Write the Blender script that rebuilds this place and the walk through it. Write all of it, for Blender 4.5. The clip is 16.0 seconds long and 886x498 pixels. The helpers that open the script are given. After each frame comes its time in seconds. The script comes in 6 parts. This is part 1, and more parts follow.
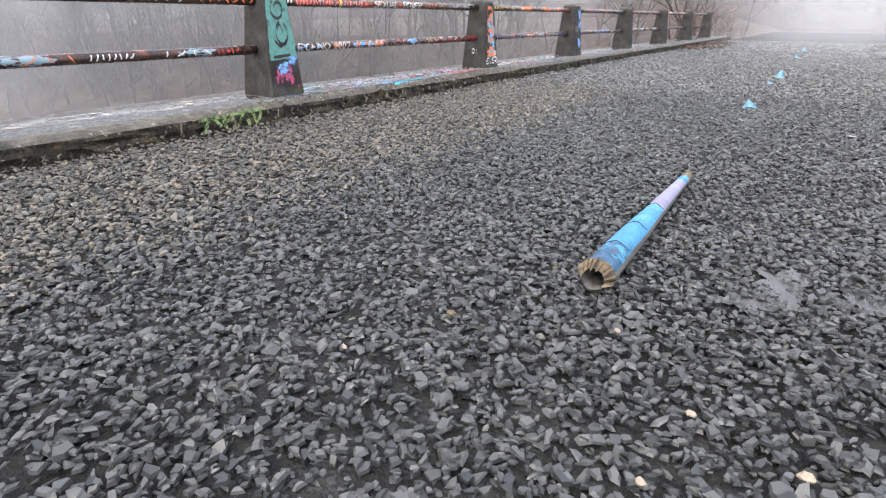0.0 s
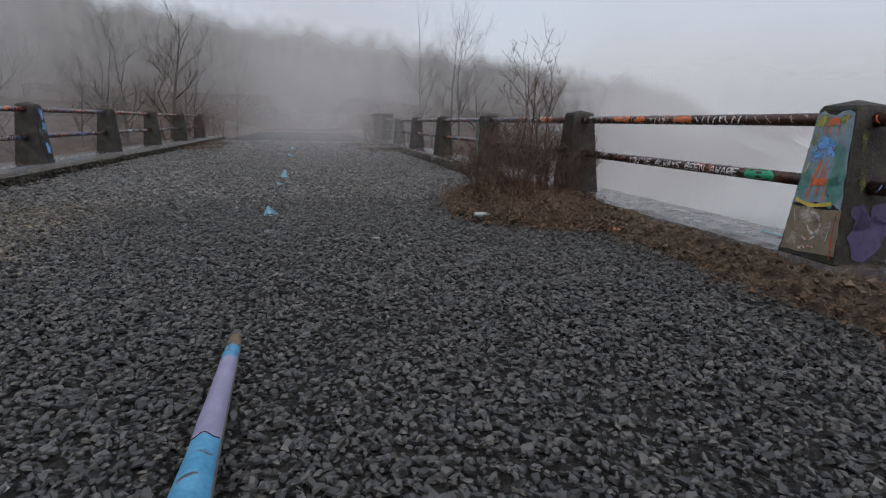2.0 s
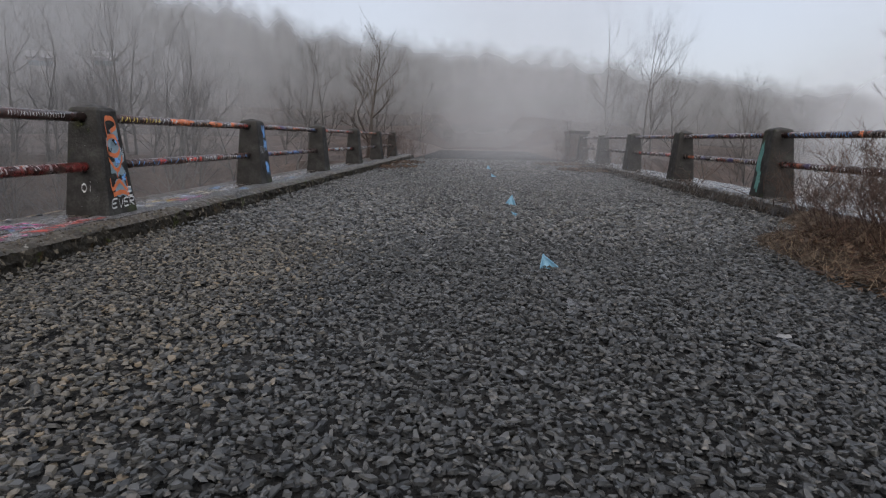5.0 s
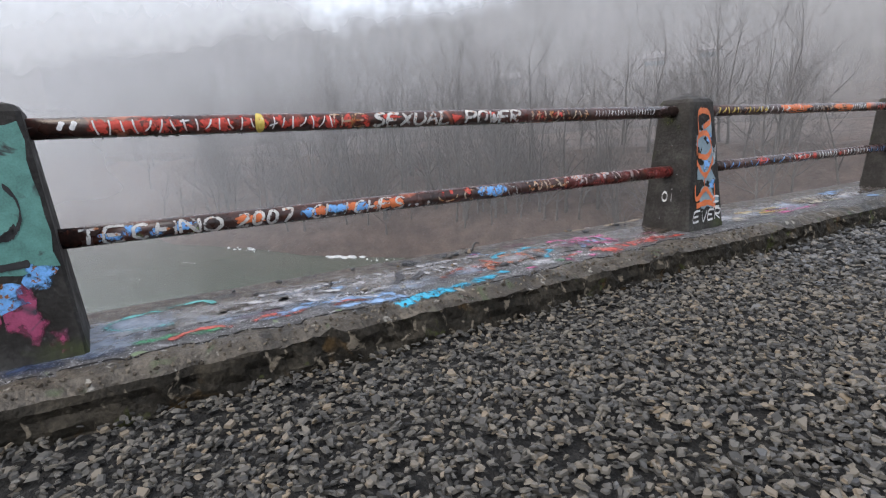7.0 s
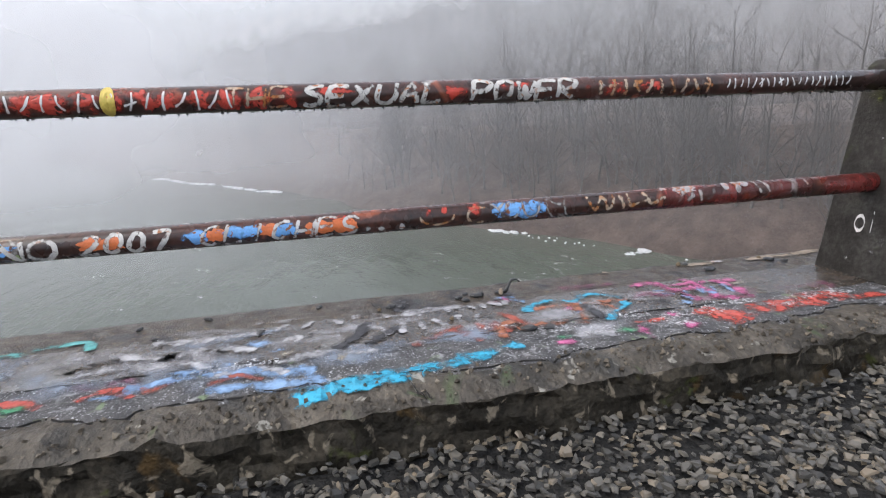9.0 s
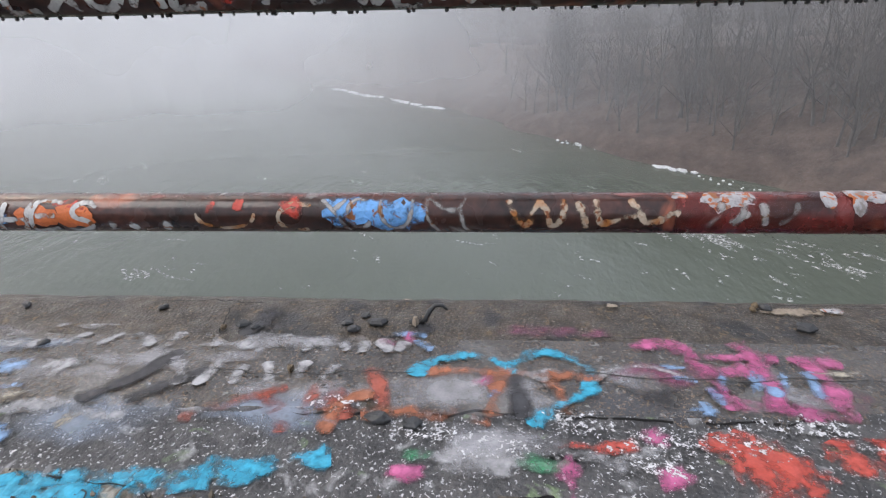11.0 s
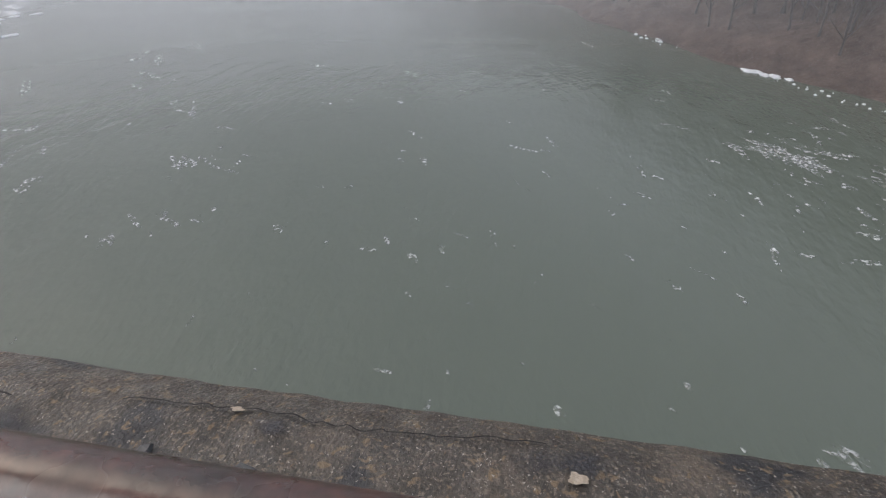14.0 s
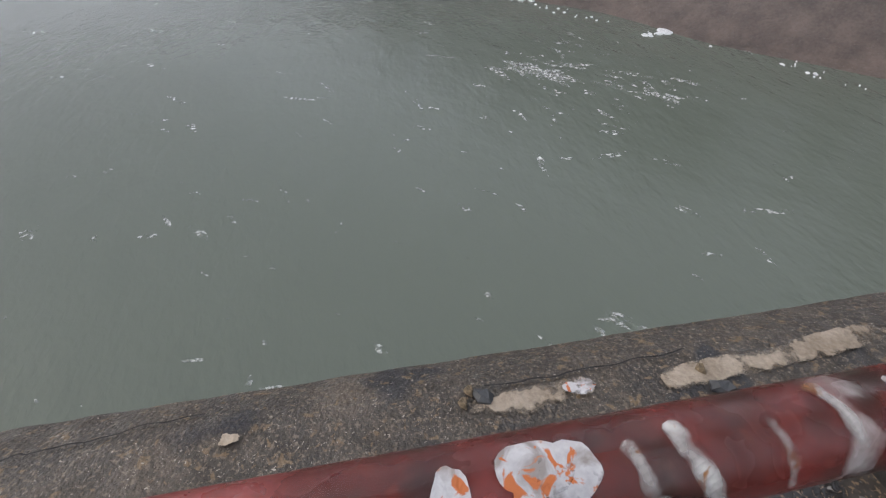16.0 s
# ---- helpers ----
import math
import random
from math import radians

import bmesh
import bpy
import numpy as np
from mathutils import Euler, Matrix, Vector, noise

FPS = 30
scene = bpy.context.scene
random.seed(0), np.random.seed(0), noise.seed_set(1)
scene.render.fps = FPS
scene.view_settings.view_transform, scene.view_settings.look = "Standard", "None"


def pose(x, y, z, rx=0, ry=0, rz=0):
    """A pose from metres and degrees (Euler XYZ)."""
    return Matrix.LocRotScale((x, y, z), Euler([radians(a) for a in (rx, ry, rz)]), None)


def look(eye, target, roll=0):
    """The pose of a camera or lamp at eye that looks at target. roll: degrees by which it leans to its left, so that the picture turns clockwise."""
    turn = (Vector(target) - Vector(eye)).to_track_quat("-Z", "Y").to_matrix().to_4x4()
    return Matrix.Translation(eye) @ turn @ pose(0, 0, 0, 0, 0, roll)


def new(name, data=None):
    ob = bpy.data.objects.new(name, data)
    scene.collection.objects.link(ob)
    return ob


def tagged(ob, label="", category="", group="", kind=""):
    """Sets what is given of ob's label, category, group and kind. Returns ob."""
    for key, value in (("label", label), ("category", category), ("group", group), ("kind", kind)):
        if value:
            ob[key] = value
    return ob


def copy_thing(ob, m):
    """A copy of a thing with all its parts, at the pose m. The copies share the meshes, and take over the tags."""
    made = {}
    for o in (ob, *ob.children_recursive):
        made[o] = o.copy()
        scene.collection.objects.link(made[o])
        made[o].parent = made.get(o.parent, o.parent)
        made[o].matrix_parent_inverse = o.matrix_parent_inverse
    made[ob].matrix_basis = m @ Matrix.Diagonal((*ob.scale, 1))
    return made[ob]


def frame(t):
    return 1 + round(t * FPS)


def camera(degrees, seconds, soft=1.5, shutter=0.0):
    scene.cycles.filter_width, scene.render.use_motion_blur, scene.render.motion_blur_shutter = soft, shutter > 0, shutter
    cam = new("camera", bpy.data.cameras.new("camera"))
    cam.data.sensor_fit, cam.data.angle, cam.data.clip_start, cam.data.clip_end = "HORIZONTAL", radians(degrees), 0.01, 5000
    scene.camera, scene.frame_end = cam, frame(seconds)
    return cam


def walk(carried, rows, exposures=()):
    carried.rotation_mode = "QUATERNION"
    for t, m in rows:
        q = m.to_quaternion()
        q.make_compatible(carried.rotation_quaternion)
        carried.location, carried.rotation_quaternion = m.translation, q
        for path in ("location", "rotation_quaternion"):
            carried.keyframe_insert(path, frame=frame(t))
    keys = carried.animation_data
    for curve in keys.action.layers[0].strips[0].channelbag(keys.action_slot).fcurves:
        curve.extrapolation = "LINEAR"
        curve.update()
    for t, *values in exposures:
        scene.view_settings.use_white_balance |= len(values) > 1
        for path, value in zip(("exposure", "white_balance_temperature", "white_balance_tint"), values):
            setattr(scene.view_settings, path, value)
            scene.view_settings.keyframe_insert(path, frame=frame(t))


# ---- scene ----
cam = camera(76.4, 16.0, 1.2)
PATH = [
    (0, (0.732, -0.933, 1.216), (-0.286, 0.61, 0.453), 0.3),
    (0.5, (0.592, -0.561, 1.26), (-0.24, 1.153, 0.649), 0.4),
    (1, (0.458, -0.214, 1.281), (-0.044, 1.652, 0.763), 0.7),
    (1.5, (0.456, 0.22, 1.281), (0.408, 2.164, 0.816), 1.0),
    (2, (0.431, 0.461, 1.266), (0.877, 2.361, 0.829), 1.1),
    (2.5, (0.385, 0.764, 1.238), (1.25, 2.515, 0.804), 1.4),
    (3, (0.24, 1.121, 1.219), (1.4, 2.696, 0.805), 1.3),
    (3.5, (0.083, 1.504, 1.251), (1.265, 3.063, 0.836), 0.9),
    (4, (-0.113, 1.981, 1.227), (0.797, 3.717, 0.829), 0.9),
    (4.5, (-0.431, 2.456, 1.203), (0.044, 4.361, 0.819), 1.1),
    (5, (-0.723, 2.801, 1.205), (-0.834, 4.76, 0.821), 0.9),
    (5.2, (-0.805, 2.919, 1.198), (-1.195, 4.845, 0.826), 0.7),
    (7.3, (-1.825, 4.467, 1.276), (-3.555, 5.376, 0.858), -2.7),
    (7.5, (-1.94, 4.619, 1.282), (-3.699, 5.463, 0.853), -2.6),
    (8, (-2.18, 4.981, 1.306), (-4.005, 5.675, 0.884), -2.6),
    (8.2, (-2.258, 5.141, 1.308), (-4.1, 5.785, 0.879), -2.6),
    (10.3, (-3.158, 6.534, 1.263), (-5.054, 6.615, 0.640), -1.5),
    (10.5, (-3.291, 6.648, 1.283), (-5.177, 6.666, 0.625), -1.6),
    (11, (-3.551, 6.887, 1.275), (-5.413, 6.759, 0.555), -1.1),
    (11.5, (-3.858, 7.03, 1.273), (-5.683, 6.774, 0.497), -0.8),
    (12, (-4.135, 7.012, 1.276), (-5.936, 6.649, 0.486), -0.5),
    (12.5, (-4.323, 7.018, 1.288), (-6.12, 6.61, 0.511), -0.4),
    (13, (-4.516, 7.096, 1.283), (-6.287, 6.702, 0.441), -0.5),
    (13.5, (-4.608, 7.194, 1.315), (-6.332, 6.825, 0.371), -0.4),
    (14, (-4.661, 7.234, 1.301), (-6.332, 6.92, 0.249), -0.3),
    (14.5, (-4.706, 7.282, 1.308), (-6.348, 7.075, 0.185), -0.3),
    (15, (-4.71, 7.371, 1.321), (-6.333, 7.336, 0.153), -0.3),
    (15.5, (-4.688, 7.504, 1.33), (-6.286, 7.685, 0.141), -0.3),
    (16, (-4.638, 7.643, 1.344), (-6.199, 7.973, 0.137), 0.2),
]
walk(cam, [(t, look(eye, target, roll)) for t, eye, target, roll in PATH],
     [(0, 1.95), (0.5, 1.75), (1, 1.15), (1.5, 0.55), (2.5, 0.1), (4, 0.2), (5, 0.35), (7.5, 1.1), (8.2, 1.12), (10.5, 0.98), (12.5, 0.8), (14.5, 0.72), (16, 0.88)])

# ---- light ----
world = bpy.data.worlds.new("overcast_sky")
scene.world = world
world.use_nodes = True
wn, wl = world.node_tree.nodes, world.node_tree.links
wn.clear()
sky = wn.new("ShaderNodeTexSky")
sky.sky_type, sky.sun_disc = "NISHITA", False
sky.sun_elevation, sky.sun_rotation = radians(48), radians(200)
sky.air_density, sky.dust_density, sky.ozone_density = 1.0, 6.0, 1.0
bg_sky, bg_cloud = wn.new("ShaderNodeBackground"), wn.new("ShaderNodeBackground")
bg_sky.inputs["Strength"].default_value = 0.05
bg_cloud.inputs["Color"].default_value = (0.80, 0.83, 0.92, 1)
bg_cloud.inputs["Strength"].default_value = 0.52
add, wout = wn.new("ShaderNodeAddShader"), wn.new("ShaderNodeOutputWorld")
wl.new(sky.outputs[0], bg_sky.inputs["Color"])
wl.new(bg_sky.outputs[0], add.inputs[0])
wl.new(bg_cloud.outputs[0], add.inputs[1])
wl.new(add.outputs[0], wout.inputs["Surface"])
sun_data = bpy.data.lights.new("sun", "SUN")
sun_data.energy, sun_data.angle, sun_data.color = 0.7, radians(35), (1.0, 0.97, 0.93)
sun = new("sun", sun_data)
sun.matrix_world = look((20, -30, 40), (0, 0, 0))

# ---- materials ----


def mat(name, colours, scale=8.0, rough=(0.6, 0.9), bump=0.3, bump_scale=40.0, bump_dist=0.01, metal=0.0,
        patches=None, island=0.0, per_object=0.0, second=2.2, specular=0.5, worn=None):
    """A node material: a ramp of colours over two scales of noise, with grain relief; patches: (colour, scale, threshold, softness) layers."""
    m = bpy.data.materials.new(name)
    m.use_nodes = True
    n, l = m.node_tree.nodes, m.node_tree.links
    bsdf = n["Principled BSDF"]
    tc = n.new("ShaderNodeTexCoord")
    geo = n.new("ShaderNodeNewGeometry")

    def noise_tex(s, detail=6.0, dist=0.0, off=0.0):
        t = n.new("ShaderNodeTexNoise")
        t.inputs["Scale"].default_value, t.inputs["Detail"].default_value, t.inputs["Distortion"].default_value = s, detail, dist
        if off:
            a = n.new("ShaderNodeVectorMath")
            a.inputs[1].default_value = (off, off * 1.7, off * 0.6)
            l.new(tc.outputs["Object"], a.inputs[0])
            l.new(a.outputs[0], t.inputs["Vector"])
        else:
            l.new(tc.outputs["Object"], t.inputs["Vector"])
        return t.outputs["Fac"]

    def math_node(op, a, b):
        k = n.new("ShaderNodeMath")
        k.operation = op
        for i, v in enumerate((a, b)):
            if isinstance(v, (int, float)):
                k.inputs[i].default_value = v
            else:
                l.new(v, k.inputs[i])
        return k.outputs[0]

    big, fine = noise_tex(scale, 4), noise_tex(scale * 9, 8)
    fac = math_node("ADD", math_node("MULTIPLY", big, 0.6), math_node("MULTIPLY", fine, 0.4))
    if island:
        fac = math_node("ADD", math_node("MULTIPLY", fac, 1 - island), math_node("MULTIPLY", geo.outputs["Random Per Island"], island))
    if per_object:
        oi = n.new("ShaderNodeObjectInfo")
        fac = math_node("ADD", math_node("MULTIPLY", fac, 1 - per_object), math_node("MULTIPLY", oi.outputs["Random"], per_object))
    ramp = n.new("ShaderNodeValToRGB")
    lo, hi = (0.0, 1.0) if island > 0.5 else (0.32, 0.68)
    els = ramp.color_ramp.elements
    while len(els) < len(colours):
        els.new(0.5)
    for i, c in enumerate(colours):
        els[i].position = lo + (hi - lo) * i / max(1, len(colours) - 1)
        els[i].color = (*c, 1)
    l.new(fac, ramp.inputs[0])
    col = ramp.outputs[0]
    for i, (c, s, thr, soft) in enumerate(patches or ()):
        f = noise_tex(s, 5, 0.6, 3.1 + 7.3 * i)
        mr = n.new("ShaderNodeMapRange")
        mr.inputs[1].default_value, mr.inputs[2].default_value = thr, thr + soft
        l.new(f, mr.inputs[0])
        mix = n.new("ShaderNodeMix")
        mix.data_type = "RGBA"
        l.new(mr.outputs[0], mix.inputs["Factor"])
        l.new(col, mix.inputs["A"])
        mix.inputs["B"].default_value = (*c, 1)
        col = mix.outputs["Result"]
    l.new(col, bsdf.inputs["Base Color"])
    rr = n.new("ShaderNodeMapRange")
    rr.inputs[1].default_value, rr.inputs[2].default_value = 0.3, 0.7
    rr.inputs[3].default_value, rr.inputs[4].default_value = rough
    l.new(noise_tex(scale * second, 3, 0, 5.0), rr.inputs[0])
    l.new(rr.outputs[0], bsdf.inputs["Roughness"])
    bsdf.inputs["Metallic"].default_value = metal
    bsdf.inputs["Specular IOR Level"].default_value = specular
    if worn:
        ws, wa, wb = worn[:3]
        wear = noise_tex(ws, 8, 0.3, 11.0)
        if len(worn) > 3:
            coarse = math_node("MULTIPLY", math_node("SUBTRACT", noise_tex(ws * 0.28, 3, 0.4, 17.0), 0.5), 1.3)
            wear = math_node("ADD", wear, coarse)
            # spray thins out towards its rim
            sep = n.new("ShaderNodeSeparateXYZ")
            l.new(tc.outputs["UV"], sep.inputs[0])
            rim = math_node("MULTIPLY", math_node("MULTIPLY", sep.outputs["X"], math_node("SUBTRACT", 1.0, sep.outputs["X"])), 4 * worn[3])
            wear = math_node("SUBTRACT", math_node("ADD", wear, rim), worn[3])
        wr = n.new("ShaderNodeMapRange")
        wr.inputs[1].default_value, wr.inputs[2].default_value = wa, wb
        l.new(wear, wr.inputs[0])
        l.new(wr.outputs[0], bsdf.inputs["Alpha"])
    if bump:
        b = n.new("ShaderNodeBump")
        b.inputs["Strength"].default_value, b.inputs["Distance"].default_value = bump, bump_dist
        l.new(noise_tex(bump_scale, 6), b.inputs["Height"])
        l.new(b.outputs[0], bsdf.inputs["Normal"])
    return m


M_gravel = mat("slate_gravel", [(0.008, 0.0087, 0.0095), (0.019, 0.0205, 0.0215), (0.042, 0.044, 0.0445), (0.080, 0.081, 0.080), (0.18, 0.155, 0.115)],
               6, (0.3, 0.55), 0.35, 60, 0.004, island=0.75, specular=0.6)
# far copy of the gravel: paler and glossier, imitating fog over the road
M_gravel_far = mat("haze_paled_wet_gravel", [(0.009, 0.0097, 0.0105), (0.024, 0.025, 0.026), (0.053, 0.0545, 0.055), (0.100, 0.0995, 0.096), (0.20, 0.17, 0.125)],
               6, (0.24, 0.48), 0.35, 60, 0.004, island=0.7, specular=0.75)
M_gravel_dusty = mat("dusty_gravel", [(0.012, 0.011, 0.010), (0.034, 0.033, 0.030), (0.072, 0.069, 0.062), (0.125, 0.114, 0.094), (0.22, 0.165, 0.10)],
               6, (0.35, 0.6), 0.35, 60, 0.004, island=0.75, specular=0.55)
for el, pos in zip([n for n in M_gravel.node_tree.nodes if n.type == "VALTORGB"][0].color_ramp.elements, (0.0, 0.25, 0.55, 0.86, 1.0)):
    el.position = pos
M_bed = mat("gravel_bed", [(0.012, 0.012, 0.012), (0.026, 0.026, 0.026), (0.048, 0.047, 0.045)], 9, (0.7, 0.9), 1.0, 26, 0.05, specular=0.1)
M_asphalt = mat("wet_asphalt", [(0.03, 0.03, 0.031), (0.085, 0.085, 0.086)], 30, (0.22, 0.5), 0.15, 60, 0.004)
M_kerb = mat("painted_concrete", [(0.024, 0.020, 0.015), (0.066, 0.056, 0.043), (0.14, 0.12, 0.094)], 5, (0.35, 0.7), 1.0, 48, 0.014,
             patches=[((0.02, 0.02, 0.018), 2.2, 0.55, 0.12), ((0.26, 0.25, 0.22), 14, 0.64, 0.05), ((0.06, 0.08, 0.035), 5, 0.62, 0.08)])
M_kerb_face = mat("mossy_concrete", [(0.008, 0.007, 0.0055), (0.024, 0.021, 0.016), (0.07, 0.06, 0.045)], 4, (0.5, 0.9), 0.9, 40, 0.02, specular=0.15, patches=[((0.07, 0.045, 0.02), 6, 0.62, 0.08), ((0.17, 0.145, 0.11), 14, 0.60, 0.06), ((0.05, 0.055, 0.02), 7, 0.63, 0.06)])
M_post = mat("old_concrete", [(0.014, 0.013, 0.011), (0.028, 0.026, 0.024), (0.062, 0.06, 0.055)], 5, (0.5, 0.85), 0.6, 45, 0.01, specular=0.25, patches=[((0.05, 0.06, 0.025), 3, 0.6, 0.1)])
M_pipe = mat("rusty_pipe", [(0.014, 0.011, 0.010), (0.045, 0.022, 0.018), (0.105, 0.042, 0.032)], 5, (0.12, 0.38), 0.3, 50, 0.003,
             patches=[((0.30, 0.09, 0.05), 4.5, 0.62, 0.08), ((0.35, 0.34, 0.33), 7.0, 0.66, 0.05)])
M_soil = mat("leafy_soil", [(0.022, 0.016, 0.012), (0.065, 0.048, 0.035), (0.16, 0.128, 0.095)], 9, (0.8, 1.0), 1.0, 30, 0.03, specular=0.15)
M_bank = mat("leaf_litter_bank", [(0.042, 0.033, 0.029), (0.07, 0.052, 0.045), (0.105, 0.08, 0.068)], 0.9, (0.9, 1.0), 0.8, 3, 0.2)
M_bark = mat("dark_bark", [(0.05, 0.042, 0.036), (0.10, 0.085, 0.075)], 6, (0.85, 1.0), 0.5, 30, 0.01)
# bark of the distant trees, lightened to stand for mist before them
M_bark_far = mat("hazed_grey_bark", [(0.09, 0.084, 0.08), (0.13, 0.122, 0.118)], 1, (0.95, 1.0), 0.0, specular=0.1)
M_twig = mat("brown_twig", [(0.035, 0.022, 0.017), (0.10, 0.063, 0.048)], 6, (0.8, 1.0), 0.0)
M_ice = mat("ice", [(0.40, 0.42, 0.44), (0.72, 0.74, 0.76)], 4, (0.3, 0.6), 0.3, 20, 0.02)
M_log = mat("blue_painted_wood", [(0.02, 0.12, 0.24), (0.045, 0.22, 0.40), (0.09, 0.30, 0.48)], 6, (0.45, 0.7), 0.6, 30, 0.006,
            patches=[((0.05, 0.05, 0.06), 9, 0.62, 0.05)])
M_log_purple = mat("purple_painted_wood", [(0.17, 0.17, 0.27), (0.25, 0.24, 0.37)], 6, (0.45, 0.7), 0.5, 30, 0.006)
M_wood = mat("torn_wood", [(0.045, 0.033, 0.022), (0.12, 0.09, 0.055), (0.24, 0.18, 0.11)], 24, (0.8, 1.0), 0.8, 60, 0.01)
M_log_grey = mat("grey_bare_wood", [(0.08, 0.075, 0.07), (0.18, 0.17, 0.16)], 8, (0.6, 0.9), 0.6, 40, 0.008)

M_water = bpy.data.materials.new("river_water")
M_water.use_nodes = True
n_, l_ = M_water.node_tree.nodes, M_water.node_tree.links
b_ = n_["Principled BSDF"]
b_.inputs["Base Color"].default_value = (0.086, 0.101, 0.083, 1)
b_.inputs["Roughness"].default_value = 0.16
b_.inputs["IOR"].default_value = 1.33
tc_ = n_.new("ShaderNodeTexCoord")
mp_ = n_.new("ShaderNodeMapping")
mp_.inputs["Rotation"].default_value = (0, 0, radians(25))
mp_.inputs["Scale"].default_value = (1.0, 2.2, 1.0)
l_.new(tc_.outputs["Object"], mp_.inputs[0])
w1_, w2_ = n_.new("ShaderNodeTexNoise"), n_.new("ShaderNodeTexNoise")
for w_, s_ in ((w1_, 0.35), (w2_, 2.1)):
    w_.inputs["Scale"].default_value, w_.inputs["Detail"].default_value, w_.inputs["Distortion"].default_value = s_, 3, 0.3
    l_.new(mp_.outputs[0], w_.inputs["Vector"])
bp1_, bp2_ = n_.new("ShaderNodeBump"), n_.new("ShaderNodeBump")
bp1_.inputs["Strength"].default_value, bp1_.inputs["Distance"].default_value = 0.34, 0.2
bp2_.inputs["Strength"].default_value, bp2_.inputs["Distance"].default_value = 0.26, 0.07
l_.new(w1_.outputs["Fac"], bp1_.inputs["Height"])
l_.new(w2_.outputs["Fac"], bp2_.inputs["Height"])
l_.new(bp1_.outputs[0], bp2_.inputs["Normal"])
l_.new(bp2_.outputs[0], b_.inputs["Normal"])


def paint(name, c, rough=0.5, chips=None, worn=None):
    hi = tuple(min(1, v * 1.25 + 0.01) for v in c)
    lo = tuple(v * 0.7 for v in c)
    return mat(name, [lo, c, hi], 14, (rough - 0.15, rough + 0.2), 0.25, 90, 0.003, patches=chips, worn=worn)


RUST = [((0.22, 0.08, 0.025), 40, 0.57, 0.05)]
P_white = paint("white_paint", (0.62, 0.62, 0.62))
P_white_rust = paint("rusting_white_paint", (0.50, 0.49, 0.48), 0.5, [((0.40, 0.13, 0.04), 14, 0.60, 0.08)] + RUST, (45, 0.20, 0.46, 0.24))
P_cream_rust = paint("rust_stained_cream_paint", (0.42, 0.34, 0.26), 0.5, [((0.36, 0.14, 0.03), 16, 0.46, 0.16), ((0.20, 0.06, 0.015), 80, 0.56, 0.05)], (55, 0.18, 0.46, 0.30))
P_letter = paint("worn_white_letter_paint", (0.52, 0.51, 0.49), 0.5, [((0.34, 0.13, 0.05), 22, 0.60, 0.06), ((0.10, 0.07, 0.06), 60, 0.60, 0.05)], (42, 0.14, 0.40, 0.24))
P_cyan = paint("cyan_paint", (0.03, 0.42, 0.66))
P_blotch = paint("rust_pitted_white_paint", (0.36, 0.355, 0.37), 0.5, [((0.20, 0.18, 0.17), 30, 0.52, 0.12), ((0.36, 0.10, 0.025), 45, 0.545, 0.04), ((0.25, 0.09, 0.03), 26, 0.61, 0.05)], (60, 0.06, 0.30, 0.22))
P_sky = paint("sky_blue_paint", (0.15, 0.38, 0.75), 0.5, RUST, (38, 0.12, 0.42, 0.30))
P_pink = paint("pink_paint", (0.30, 0.05, 0.12), 0.5, [((0.04, 0.035, 0.05), 9, 0.55, 0.08)], (16, 0.22, 0.50, 0.28))
P_red = paint("red_paint", (0.50, 0.055, 0.035), 0.45, [((0.10, 0.03, 0.02), 20, 0.58, 0.06)], (30, 0.18, 0.5, 0.30))
P_orange = paint("orange_paint", (0.62, 0.16, 0.05))
P_teal = paint("teal_paint", (0.09, 0.24, 0.21), 0.5, [((0.03, 0.035, 0.035), 9, 0.6, 0.08)])
P_green = paint("green_paint", (0.03, 0.33, 0.18))
P_lime = paint("lime_paint", (0.22, 0.30, 0.12), 0.6, None, (14, 0.30, 0.6))
P_yellow = paint("yellow_paint", (0.62, 0.48, 0.10))
P_black = paint("black_paint", (0.015, 0.015, 0.017))
P_purple = paint("purple_paint", (0.055, 0.04, 0.11))
P_bluegrey = paint("blue_grey_paint", (0.20, 0.28, 0.33))
WORN = (26, 0.22, 0.72, 0.42)
K_white = paint("worn_white_spray", (0.42, 0.42, 0.44), 0.6, None, (24, 0.26, 0.78, 0.40))
K_smear = paint("thin_white_smear", (0.40, 0.40, 0.43), 0.5, None, (9, 0.30, 0.95, 0.35))
K_speckle = paint("white_spray_speckle", (0.55, 0.55, 0.57), 0.6, None, (170, 0.50, 0.66, 0.22))
K_orange_dull = paint("faded_orange_spray", (0.34, 0.12, 0.06), 0.6, None, (30, 0.26, 0.74, 0.36))
K_cyan = paint("worn_cyan_spray", (0.03, 0.34, 0.52), 0.55, None, (30, 0.27, 0.64, 0.36))
K_red_dull = paint("faded_red_spray", (0.30, 0.07, 0.045), 0.6, None, (26, 0.28, 0.80, 0.36))
K_sky = paint("worn_sky_blue_spray", (0.22, 0.36, 0.58), 0.6, None, WORN)
K_pink = paint("worn_pink_spray", (0.48, 0.11, 0.26), 0.6, None, WORN)
K_red = paint("worn_red_spray", (0.45, 0.07, 0.05), 0.55, None, (34, 0.24, 0.62, 0.36))
K_orange = paint("worn_orange_spray", (0.44, 0.15, 0.06), 0.6, None, WORN)
K_teal = paint("worn_turquoise_spray", (0.10, 0.40, 0.40), 0.6, None, WORN)
K_green = paint("worn_green_spray", (0.06, 0.28, 0.14), 0.6, None, WORN)
K_pink_haze = paint("thin_pink_haze", (0.40, 0.10, 0.22), 0.55, None, (12, 0.35, 1.15, 0.4))
K_dark = paint("worn_dark_spray", (0.03, 0.03, 0.035), 0.6, None, (10, 0.08, 0.60, 0.5))
